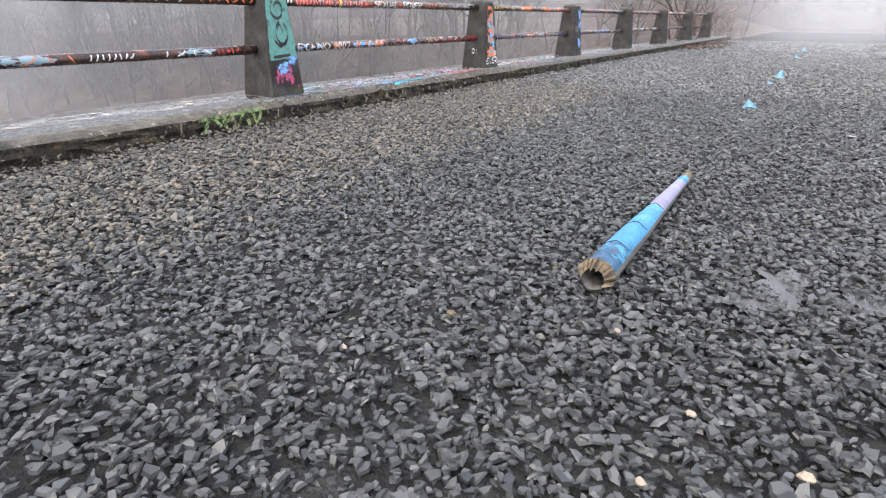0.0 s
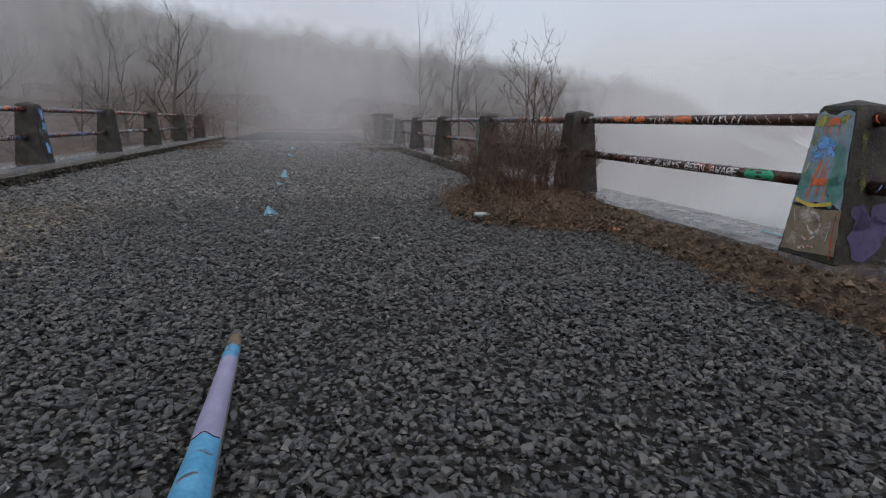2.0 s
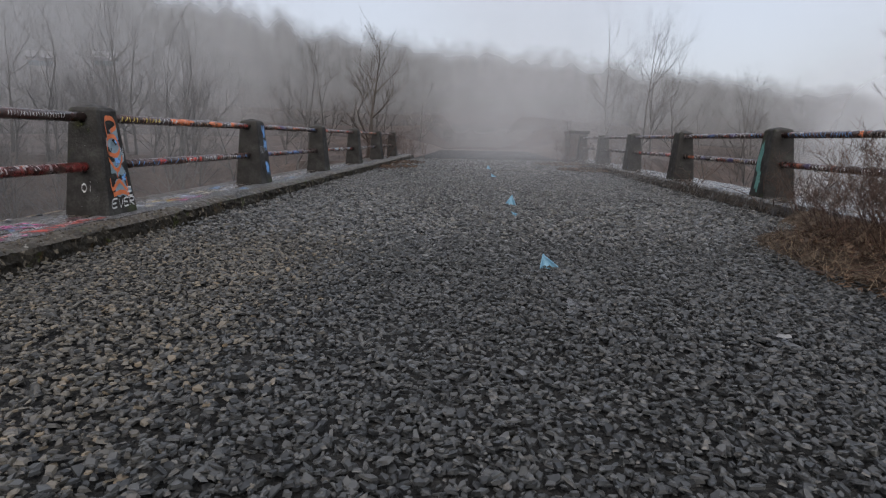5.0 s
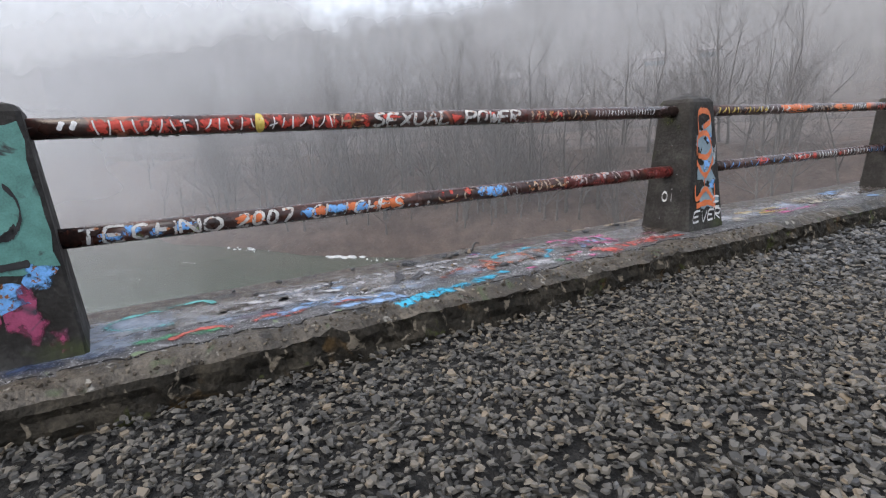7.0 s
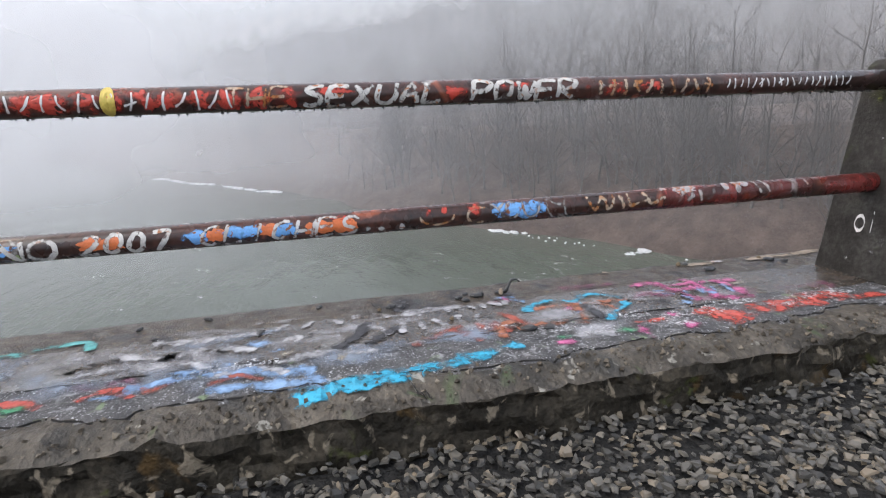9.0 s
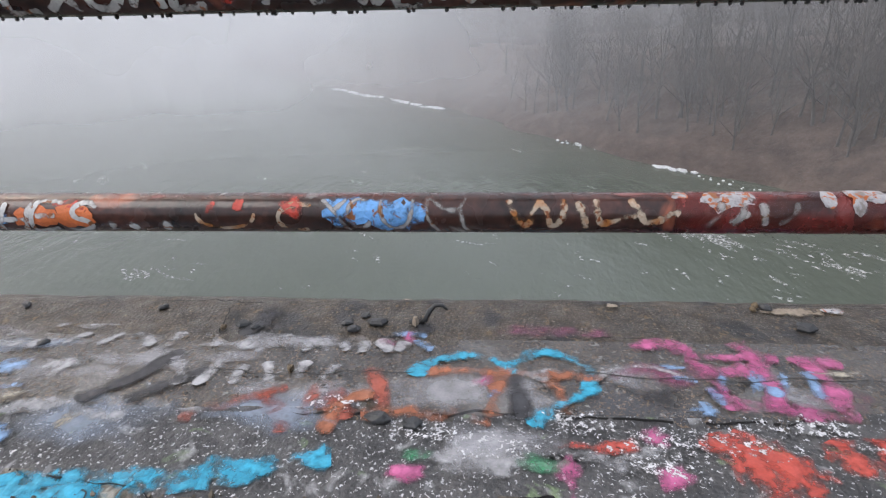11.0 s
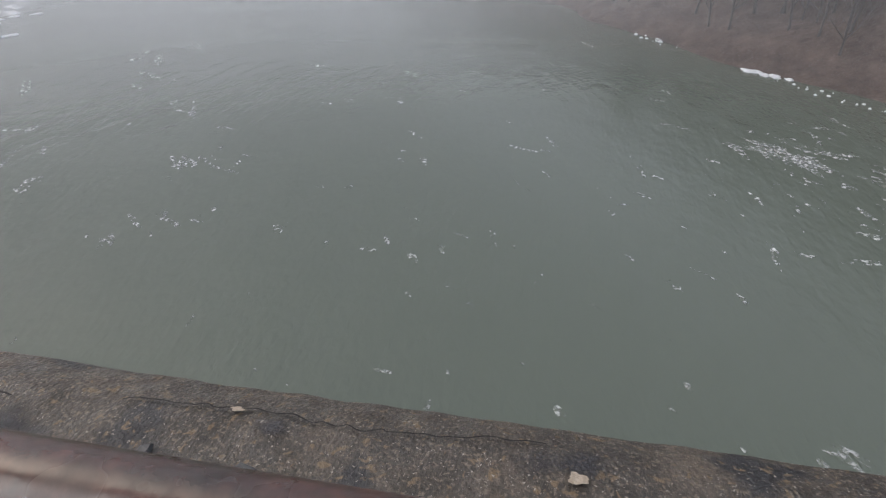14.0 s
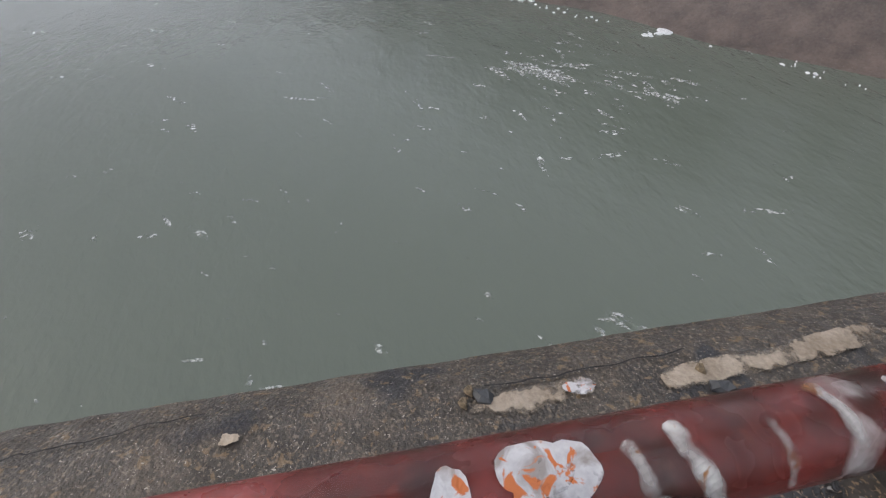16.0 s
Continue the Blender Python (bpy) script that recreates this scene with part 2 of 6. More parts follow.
K_cream = paint("worn_cream_spray", (0.40, 0.36, 0.29), 0.6, None, WORN)
M_coat = mat("grey_coating", [(0.022, 0.019, 0.017), (0.048, 0.042, 0.037), (0.09, 0.079, 0.068)], 5, (0.09, 0.36), 0.5, 75, 0.006,
             patches=[((0.035, 0.035, 0.04), 1.6, 0.55, 0.14), ((0.016, 0.014, 0.013), 3.4, 0.55, 0.07), ((0.15, 0.105, 0.07), 120, 0.55, 0.09), ((0.17, 0.165, 0.16), 2.6, 0.58, 0.16), ((0.20, 0.19, 0.18), 40, 0.63, 0.06)])
M_tar = mat("speckled_tar_layer", [(0.025, 0.025, 0.027), (0.06, 0.06, 0.062), (0.11, 0.105, 0.105)], 9, (0.4, 0.8), 1.0, 70, 0.012,
            patches=[((0.50, 0.50, 0.52), 110, 0.61, 0.04), ((0.30, 0.30, 0.31), 12, 0.60, 0.12), ((0.16, 0.22, 0.12), 9, 0.64, 0.06)])
M_aggregate = mat("worn_brown_aggregate", [(0.014, 0.011, 0.009), (0.036, 0.029, 0.022), (0.08, 0.062, 0.046)], 7, (0.3, 0.7), 1.0, 90, 0.008,
                  patches=[((0.12, 0.096, 0.07), 110, 0.54, 0.10), ((0.014, 0.013, 0.014), 3.2, 0.57, 0.07), ((0.13, 0.09, 0.05), 40, 0.6, 0.06), ((0.30, 0.27, 0.23), 150, 0.65, 0.03)])
M_crack = paint("dark_crack", (0.012, 0.011, 0.011), 0.9)
M_stone = mat("dark_stone", [(0.02, 0.021, 0.023), (0.06, 0.062, 0.065)], 14, (0.35, 0.6), 0.5, 60, 0.006)
M_leaf = mat("dry_leaf", [(0.035, 0.022, 0.014), (0.075, 0.045, 0.027), (0.15, 0.09, 0.05)], 8, (0.6, 0.9), 0.2, 60, 0.003, island=0.7)
M_mortar = mat("pale_mortar", [(0.22, 0.17, 0.12), (0.42, 0.36, 0.29)], 12, (0.7, 0.95), 0.8, 70, 0.008)

# ---- building helpers ----


def part(name, bm, material, parent=None, label="", smooth=False):
    """Links a bmesh as one mesh object, under parent if given."""
    me = bpy.data.meshes.new(name)
    bm.to_mesh(me)
    bm.free()
    me.materials.append(material)
    if smooth:
        for p in me.polygons:
            p.use_smooth = True
    ob = new(name, me)
    if parent:
        ob.parent = parent
    if label:
        ob["label"] = label
    return ob


def arrays(name, verts, faces, material, parent=None):
    me = bpy.data.meshes.new(name)
    me.from_pydata(verts, [], faces)
    me.materials.append(material)
    ob = new(name, me)
    if parent:
        ob.parent = parent
    return ob


def thing(name, label, category, group="", at=(0, 0, 0)):
    ob = new(name)
    ob.location = at
    return tagged(ob, label, category, group)


def add_box(bm, x0, x1, y0, y1, z0, z1):
    v = [bm.verts.new((x, y, z)) for z in (z0, z1) for x, y in ((x0, y0), (x1, y0), (x1, y1), (x0, y1))]
    for f in ((3, 2, 1, 0), (4, 5, 6, 7), (0, 1, 5, 4), (1, 2, 6, 5), (2, 3, 7, 6), (3, 0, 4, 7)):
        bm.faces.new([v[i] for i in f])


def add_tube(bm, pts, radii, n=8, caps=True, rough=0.0):
    """A tube along pts; radii one a point."""
    rings = []
    for i, p in enumerate(pts):
        p = Vector(p)
        d = Vector(pts[min(i + 1, len(pts) - 1)]) - Vector(pts[max(i - 1, 0)])
        d = d.normalized() if d.length else Vector((0, 0, 1))
        a = d.cross(Vector((0, 0, 1)) if abs(d.z) < 0.9 else Vector((1, 0, 0))).normalized()
        b = d.cross(a)
        ring = []
        for k in range(n):
            r = radii[i] * (1 + (random.uniform(-rough, rough) if rough else 0))
            ang = 2 * math.pi * k / n
            ring.append(bm.verts.new(p + a * (r * math.cos(ang)) + b * (r * math.sin(ang))))
        rings.append(ring)
    for r0, r1 in zip(rings, rings[1:]):
        for k in range(n):
            bm.faces.new((r0[k], r0[(k + 1) % n], r1[(k + 1) % n], r1[k]))
    if caps and n > 2:
        bm.faces.new(rings[0][::-1])
        bm.faces.new(rings[-1])


def flat(u, v):
    return Vector((u, v, 0))


def ribbon(bm, pts, width, place, taper=True, wob=0.12):
    """A brush stroke: a strip along pts (u, v), laid on a surface by place(u, v)."""
    dense = []
    for s in range(len(pts) - 1):
        q0, q1, q2, q3 = pts[max(s - 1, 0)], pts[s], pts[s + 1], pts[min(s + 2, len(pts) - 1)]
        k = min(24, max(3, int(math.hypot(q2[0] - q1[0], q2[1] - q1[1]) / max(width * 0.3, 0.005))))
        for i in range(k):
            f = i / k
            w = (-0.5 * f + f * f - 0.5 * f ** 3, 1 - 2.5 * f * f + 1.5 * f ** 3, 0.5 * f + 2 * f * f - 1.5 * f ** 3, -0.5 * f * f + 0.5 * f ** 3)
            dense.append(tuple(w[0] * q0[c] + w[1] * q1[c] + w[2] * q2[c] + w[3] * q3[c] for c in (0, 1)))
    dense.append(pts[-1])
    phase = random.uniform(0, 50)
    prev, uv = None, bm.loops.layers.uv.verify()
    for i, (u, v) in enumerate(dense):
        ua, va = dense[max(i - 1, 0)]
        ub, vb = dense[min(i + 1, len(dense) - 1)]
        d = math.hypot(ub - ua, vb - va) or 1
        nx, ny = -(vb - va) / d, (ub - ua) / d
        w = width / 2 * (1 + 1.6 * wob * noise.noise(Vector((i * 0.35, phase, 0))))
        if taper and (i == 0 or i == len(dense) - 1):
            w *= 0.55
        cur = (bm.verts.new(place(u + nx * w, v + ny * w)), bm.verts.new(place(u - nx * w, v - ny * w)))
        if prev:
            f = bm.faces.new((prev[0], prev[1], cur[1], cur[0]))
            for lp_, x in zip(f.loops, (0.0, 1.0, 1.0, 0.0)):
                lp_[uv].uv = (x, 0.5)
        prev = cur


def blob(bm, u, v, ru, rv, place, n=22, rag=0.3, turn=0.0):
    """A ragged patch of paint laid on a surface by place(u, v)."""
    seed = random.uniform(0, 90)
    rings = []
    for q in (0.0, 0.5, 1.0):
        ring = []
        for k in range(n):
            a = 2 * math.pi * k / n
            r = q * (1 + rag * noise.noise(Vector((math.cos(a) * 1.6, math.sin(a) * 1.6, seed))) * 2 + random.uniform(-rag, rag) * 0.3)
            du, dv = r * ru * math.cos(a), r * rv * math.sin(a)
            ring.append((u + du * math.cos(turn) - dv * math.sin(turn), v + du * math.sin(turn) + dv * math.cos(turn)))
            if q == 0:
                break
        rings.append([bm.verts.new(place(*p)) for p in ring])
    uv = bm.loops.layers.uv.verify()
    for k in range(n):
        f = bm.faces.new((rings[0][0], rings[1][k], rings[1][(k + 1) % n]))
        g = bm.faces.new((rings[1][k], rings[2][k], rings[2][(k + 1) % n], rings[1][(k + 1) % n]))
        for lp_, x in zip((*f.loops, *g.loops), (0.5, 0.25, 0.25, 0.25, 0.0, 0.0, 0.25)):
            lp_[uv].uv = (x, 0.5)


def arc(cu, cv, ru, rv, a0, a1, k=10):
    return [(cu + ru * math.cos(radians(a0 + (a1 - a0) * i / k)), cv + rv * math.sin(radians(a0 + (a1 - a0) * i / k))) for i in range(k + 1)]


# ---- measures of the bridge ----
GZ = 0.12            # top of the gravel
KL, KT = -4.33, 0.34  # inner face and top of the kerb on the upstream side
KO = -5.56           # its outer edge
XL, XR = -4.90, 4.28  # lines of the two railings
KRI, KRO = 4.00, 4.86  # kerb on the downstream side
STEP = 4.40
YL0, YR0 = 8.85, 3.87
TOP, RT, RL = 1.45, 1.345, 0.875
TOP_L, RT_L, RL_L = 1.485, 1.372, 0.852  # the same on the upstream side
PR = 0.050
Y0, Y1 = -13.5, 35.0
WATER = -7.5


def axis(lo, hi, fine_lo, fine_hi, fine_step, coarse):
    out, v = [], lo
    while v < hi:
        out.append(v)
        v += fine_step if fine_lo <= v < fine_hi else coarse
    return out + [hi]


def rough_strip(name, x_list, z_of, y0, y1, step, material, amp, parent=None):
    """A long strip along y with a profile x_list, its heights by z_of(i, x, y), roughened by amp."""
    ny = int((y1 - y0) / step)
    verts, faces = [], []
    for j in range(ny + 1):
        y = y0 + (y1 - y0) * j / ny
        for i, x in enumerate(x_list):
            q = noise.noise(Vector((x * 2.1 + i, y * 2.3, 0.7))) + 0.5 * noise.noise(Vector((x * 9 + i * 3, y * 8, 1.7)))
            r = noise.noise(Vector((i * 5.3, y * 3.1, 9.2))) + 0.5 * noise.noise(Vector((i * 2.3, y * 11, 4.2)))
            verts.append((x + amp * r, y, z_of(i, x, y) + amp * q))
    m = len(x_list)
    for j in range(ny):
        for i in range(m - 1):
            faces.append((j * m + i, j * m + i + 1, (j + 1) * m + i + 1, (j + 1) * m + i))
    return arrays(name, verts, faces, material, parent)


# ---- setting: deck, kerbs, water, banks ----
deck_bm = bmesh.new()
add_box(deck_bm, KO + 0.25, KRO - 0.25, Y0, Y1, -0.9, 0.02)
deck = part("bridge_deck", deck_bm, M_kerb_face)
tagged(deck, "thick grey concrete bridge deck slab above the river", "bridge deck", kind="structure")

bed = rough_strip("gravel_road", [KL - 0.02 + (KRI - KL + 0.04) * i / 60 for i in range(61)], lambda i, x, y: GZ - 0.028, Y0, 60, 0.15, M_bed, 0.012)
tagged(bed, "dark grey crushed slate gravel road bed across the bridge", "road", kind="structure")


def ragged(y, seed, amp):
    return amp * (noise.noise(Vector((y * 1.3, seed, 0))) + 0.6 * noise.noise(Vector((y * 4.1, seed, 2))) + 0.4 * noise.noise(Vector((y * 13, seed, 5))))


def kerb_layer(x, y):
    """2: grey coating, 1: tar layer, 0: bare concrete."""
    if x < -4.77 + ragged(y, 3.0, 0.05):
        return 2
    return 1 if x < -4.485 + ragged(y, 8.0, 0.09) else 0


def broken(x, y):
    """Broken pockets along the bare front of the kerb."""
    if x < -4.50:
        return 0.0
    q = noise.noise(Vector((x * 11, y * 8, 31))) + 0.5 * noise.noise(Vector((x * 27, y * 24, 33)))
    return 0.05 * max(0.0, q - 0.12) * min(1.0, (x + 4.50) / 0.08)


def top_z(x, y):
    outer = max(0.0, (-5.40 + ragged(y, 21.0, 0.02) - x) / 0.16)
    edge = max(0.0, (x - (KL - 0.09)) / 0.09)
    return KT - 0.012 + 0.007 * kerb_layer(x, y) + 0.005 * noise.noise(Vector((x * 9, y * 9, 1))) - 0.055 * min(1, edge) ** 1.5 * (1 + 0.9 * noise.noise(Vector((y * 3, 0, 7))) + 0.7 * noise.noise(Vector((x * 15, y * 14, 9)))) - 0.06 * outer ** 1.5 - broken(x, y)


kx = [KO + 0.02, KO - 0.02, KO - 0.01] + [KO + (KL - KO) * i / 36 for i in range(37)] + [KL + 0.006, KL + 0.012, KL + 0.016, KL + 0.02, KL + 0.025, KL + 0.03]
ky = axis(Y0, Y1, 2.0, 10.5, 0.035, 0.12)
kv = []
for y in ky:
    rag = ragged(y, 15.0, 0.03)
    for i, x in enumerate(kx):
        if i < 3:
            z = (-0.6, -0.25, KT - 0.12)[i]
            kv.append((x + rag * 0.5, y, z))
        elif i < 40:
            kv.append((x + (rag if i == 39 else 0), y, top_z(x, y)))
        else:
            q = 0.025 * noise.noise(Vector((y * 2.7, i * 0.7, 4))) + 0.03 * noise.noise(Vector((y * 9, i * 1.1, 6))) + 0.016 * noise.noise(Vector((y * 22, i * 2.3, 8)))
            kv.append((x + rag + q, y, (0.275, 0.24, 0.20, 0.155, 0.10, 0.02)[i - 40]))
nk = len(kx)
kf, kmat = [], []
for j in range(len(ky) - 1):
    for i in range(nk - 1):
        kf.append((j * nk + i, j * nk + i + 1, (j + 1) * nk + i + 1, (j + 1) * nk + i))
        cx, cy = (kx[i] + kx[i + 1]) / 2, (ky[j] + ky[j + 1]) / 2
        crumbled = i == 39 and noise.noise(Vector((cy * 2.2, 0.8, 13))) > -0.1
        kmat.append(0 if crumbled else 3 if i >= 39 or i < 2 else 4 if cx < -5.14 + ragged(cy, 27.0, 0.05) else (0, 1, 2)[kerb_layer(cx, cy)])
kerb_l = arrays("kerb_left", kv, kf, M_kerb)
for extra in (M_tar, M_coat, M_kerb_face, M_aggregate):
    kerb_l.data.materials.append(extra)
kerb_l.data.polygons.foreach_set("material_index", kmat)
tagged(kerb_l, "broad weathered concrete kerb under the railing, covered in spray paint", "kerb", kind="structure")
kerb_r = rough_strip("kerb_right", [KRO - 0.02, KRO + 0.02, KRO, KRO - 0.1, KRI + 0.4, KRI + 0.1, KRI + 0.02, KRI, KRI - 0.01],
                     lambda i, x, y: (-0.55, -0.25, KT - 0.02, KT, KT, KT, KT - 0.02, KT - 0.07, 0.0)[i], Y0, Y1, 0.06, M_coat, 0.012)
tagged(kerb_r, "weathered concrete kerb with faded paint above the river", "kerb", kind="structure")


def bank_y(x):
    """The far shore of the river, as y over x."""
    pts = [(-400, -190), (-102, -17), (-72, 4), (-55, 12), (-42, 20), (-34, 24.5), (-27, 29.5), (-20, 32), (-5, 33), (12, 36), (35, 60), (70, 92), (120, 130), (400, 300)]
    for (xa, ya), (xb, yb) in zip(pts, pts[1:]):
        if xa <= x <= xb:
            return ya + (yb - ya) * (x - xa) / (xb - xa)
    return pts[0][1] if x < pts[0][0] else pts[-1][1]


def near_bank(x):
    pts = [(-400, -420), (-70, -60), (-57, -46), (-41, -36), (-24, -30), (0, -26), (60, -40), (400, -90)]
    for (xa, ya), (xb, yb) in zip(pts, pts[1:]):
        if xa <= x <= xb:
            return ya + (yb - ya) * (x - xa) / (xb - xa)
    return pts[0][1] if x < pts[0][0] else pts[-1][1]


def ground_z(x, y):
    d = (y - bank_y(x)) * 0.75
    e = (near_bank(x) - y) * 0.75
    s = max(d, e)
    s += 1.2 * noise.noise(Vector((x * 0.15, y * 0.15, 3.0)))
    if s < 0:
        return max(WATER - 2.5, WATER + s * 0.6)
    if e > d:
        return WATER + min(s * 0.12, 1.2) + 0.15 * noise.noise(Vector((x * 0.6, y * 0.6, 8.0))) if x < -12 else WATER + min(s * (0.12 + 0.63 * min(1, (x + 12) / 8)), 1.2 + 6.1 * min(1, (x + 12) / 8))
    z = WATER + min(s * 0.75, 7.3) + max(0, s - 12) * 0.10
    if abs(x) < 4.4 and y > 28:
        z = max(min(z, GZ - 0.06), GZ - 0.06 if y > Y1 - 1 else -9)
    elif abs(x) < 9 and y > 28:
        k = (abs(x) - 4.4) / 4.6
        z = z * k + (GZ - 0.1) * (1 - k) if y > Y1 else z
    return z + (0.35 * noise.noise(Vector((x * 0.6, y * 0.6, 8.0))) if abs(x) > 5 else 0)


gx = axis(-400, 400, -110, 60, 1.6, 18)
gy = axis(-420, 420, -50, 100, 1.6, 18)
gv = [(x, y, ground_z(x, y)) for y in gy for x in gx]
gf = [(j * len(gx) + i, j * len(gx) + i + 1, (j + 1) * len(gx) + i + 1, (j + 1) * len(gx) + i) for j in range(len(gy) - 1) for i in range(len(gx) - 1)]
ground = arrays("ground", gv, gf, M_bank)
tagged(ground, "brown leaf-covered river banks and river bed", "ground", kind="structure")

water_bm = bmesh.new()
bmesh.ops.create_grid(water_bm, x_segments=4, y_segments=4, size=420)
water = part("water", water_bm, M_water)
water.location = (0, 0, WATER)
tagged(water, "grey-green river water with ripples and foam", "river", kind="structure")


# hills, with the mist put into their colour, glow and soft crests


def along(pts, x):
    for (xa, za), (xb, zb) in zip(pts, pts[1:]):
        if xa <= x <= xb:
            return za + (zb - za) * (x - xa) / (xb - xa)
    return pts[0][1] if x < pts[0][0] else pts[-1][1]


def mist_material(name, colour, glow, soft, streak):
    """A wooded slope streaked by trunks; fog is painted in as greying, emission and a dissolving crest."""
    m = bpy.data.materials.new(name)
    m.use_nodes = True
    n, l = m.node_tree.nodes, m.node_tree.links
    b = n["Principled BSDF"]
    b.inputs["Roughness"].default_value = 1.0
    b.inputs["Specular IOR Level"].default_value = 0.0
    # emission imitates the brightness of the fog in front
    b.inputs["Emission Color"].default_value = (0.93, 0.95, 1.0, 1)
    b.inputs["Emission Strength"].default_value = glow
    tc, sep = n.new("ShaderNodeTexCoord"), n.new("ShaderNodeSeparateXYZ")
    l.new(tc.outputs["UV"], sep.inputs[0])

    def stretched(scale, detail):
        mp, nz = n.new("ShaderNodeMapping"), n.new("ShaderNodeTexNoise")
        mp.inputs["Scale"].default_value = scale
        nz.inputs["Scale"].default_value, nz.inputs["Detail"].default_value = 1.0, detail
        l.new(tc.outputs["Object"], mp.inputs[0])
        l.new(mp.outputs[0], nz.inputs["Vector"])
        return nz.outputs["Fac"]

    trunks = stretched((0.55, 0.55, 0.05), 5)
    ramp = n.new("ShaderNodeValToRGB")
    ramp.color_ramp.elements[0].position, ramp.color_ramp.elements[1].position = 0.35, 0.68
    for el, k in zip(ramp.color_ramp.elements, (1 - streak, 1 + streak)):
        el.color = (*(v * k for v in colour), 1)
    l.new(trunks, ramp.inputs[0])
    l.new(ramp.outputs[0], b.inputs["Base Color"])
    k = n.new("ShaderNodeMath")
    k.operation = "MULTIPLY_ADD"
    k.inputs[1].default_value = 0.22
    l.new(stretched((0.22, 0.22, 0.14), 6), k.inputs[0])
    l.new(sep.outputs["Y"], k.inputs[2])
    r = n.new("ShaderNodeMapRange")
    r.interpolation_type = "SMOOTHSTEP"
    r.inputs[1].default_value, r.inputs[2].default_value = 1.09 - soft, 1.09
    r.inputs[3].default_value, r.inputs[4].default_value = 1.0, 0.0
    l.new(k.outputs[0], r.inputs[0])
    l.new(r.outputs[0], b.inputs["Alpha"])
    return m


# height of the skyline in degrees over the bearing, counted to the left of the road's heading
SKYLINE = [(-80, 3.6), (-61, 2.7), (-48, 1.8), (-41, 2.6), (-32, 5.4), (-27, 5.6), (-19, 7.4), (-9, 8.8), (3, 10.3), (16, 11.4), (24, 13.4), (38, 15.5), (50, 15.0), (74, 12.0), (90, 9.0), (101, 6.0), (112, 2.5), (125, 2.0)]
SHORE = [(-80, 190), (-56, 170), (-41, 118), (-32, 72), (-20, 40), (0, 40), (60, 42), (74, 56), (90, 80), (101, 108), (125, 200)]


def slope(distance, share, a0, a1, colour, glow, soft, streak, add=0.0, afloat=True):
    verts, faces, uvs = [], [], []
    n = 240
    for i in range(n + 1):
        a = a0 + (a1 - a0) * i / n
        d = max(distance, along(SHORE, a) + 4 + (distance - 60) * 0.6) if afloat else distance
        fade = min(1.0, (a - a0) / 12, (a1 - a) / 12)
        h = 1.25 + d * math.tan(radians((along(SKYLINE, a) * share + add) * max(fade, 0.0)))
        h *= 1 + 0.05 * noise.noise(Vector((a * 0.10, distance, 0))) + 0.04 * noise.noise(Vector((a * 0.5, distance, 4)))
        h = -8 + (h + 8) * max(fade, 0.0) ** 0.5
        sx, cy = -math.sin(radians(a)), math.cos(radians(a))
        for q, back in ((0.0, 0), (0.3, 2), (0.65, 5), (1.0, 9)):
            verts.append((sx * (d + back), 5 + cy * (d + back), -9 + (h + 9) * q))
    for i in range(n):
        for k in range(3):
            faces.append((i * 4 + k, (i + 1) * 4 + k, (i + 1) * 4 + k + 1, i * 4 + k + 1))
    ob = arrays("backdrop_hill", verts, faces, mist_material("hazed_glowing_wood", colour, glow, soft, streak))
    layer = ob.data.uv_layers.new(name="height")
    rows = (0.0, 0.3, 0.65, 1.0)
    for loop in ob.data.loops:
        layer.data[loop.index].uv = (0.0, rows[loop.vertex_index % 4])
    return tagged(ob, "hazy backdrop beyond the river, wooded slopes greyed and glowing for fog", "hill", kind="structure")


# each farther layer is paler and glows more, to imitate thickening haze
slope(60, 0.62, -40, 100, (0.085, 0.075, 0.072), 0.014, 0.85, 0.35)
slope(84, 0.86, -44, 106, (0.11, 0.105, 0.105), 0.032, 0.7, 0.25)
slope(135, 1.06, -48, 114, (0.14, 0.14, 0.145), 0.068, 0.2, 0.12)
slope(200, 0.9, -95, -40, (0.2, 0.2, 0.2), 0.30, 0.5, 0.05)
# no hill upstream: a tall glowing screen stands for bright fog
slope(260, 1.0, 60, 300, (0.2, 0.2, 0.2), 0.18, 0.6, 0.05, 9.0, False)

# banks of mist over the river


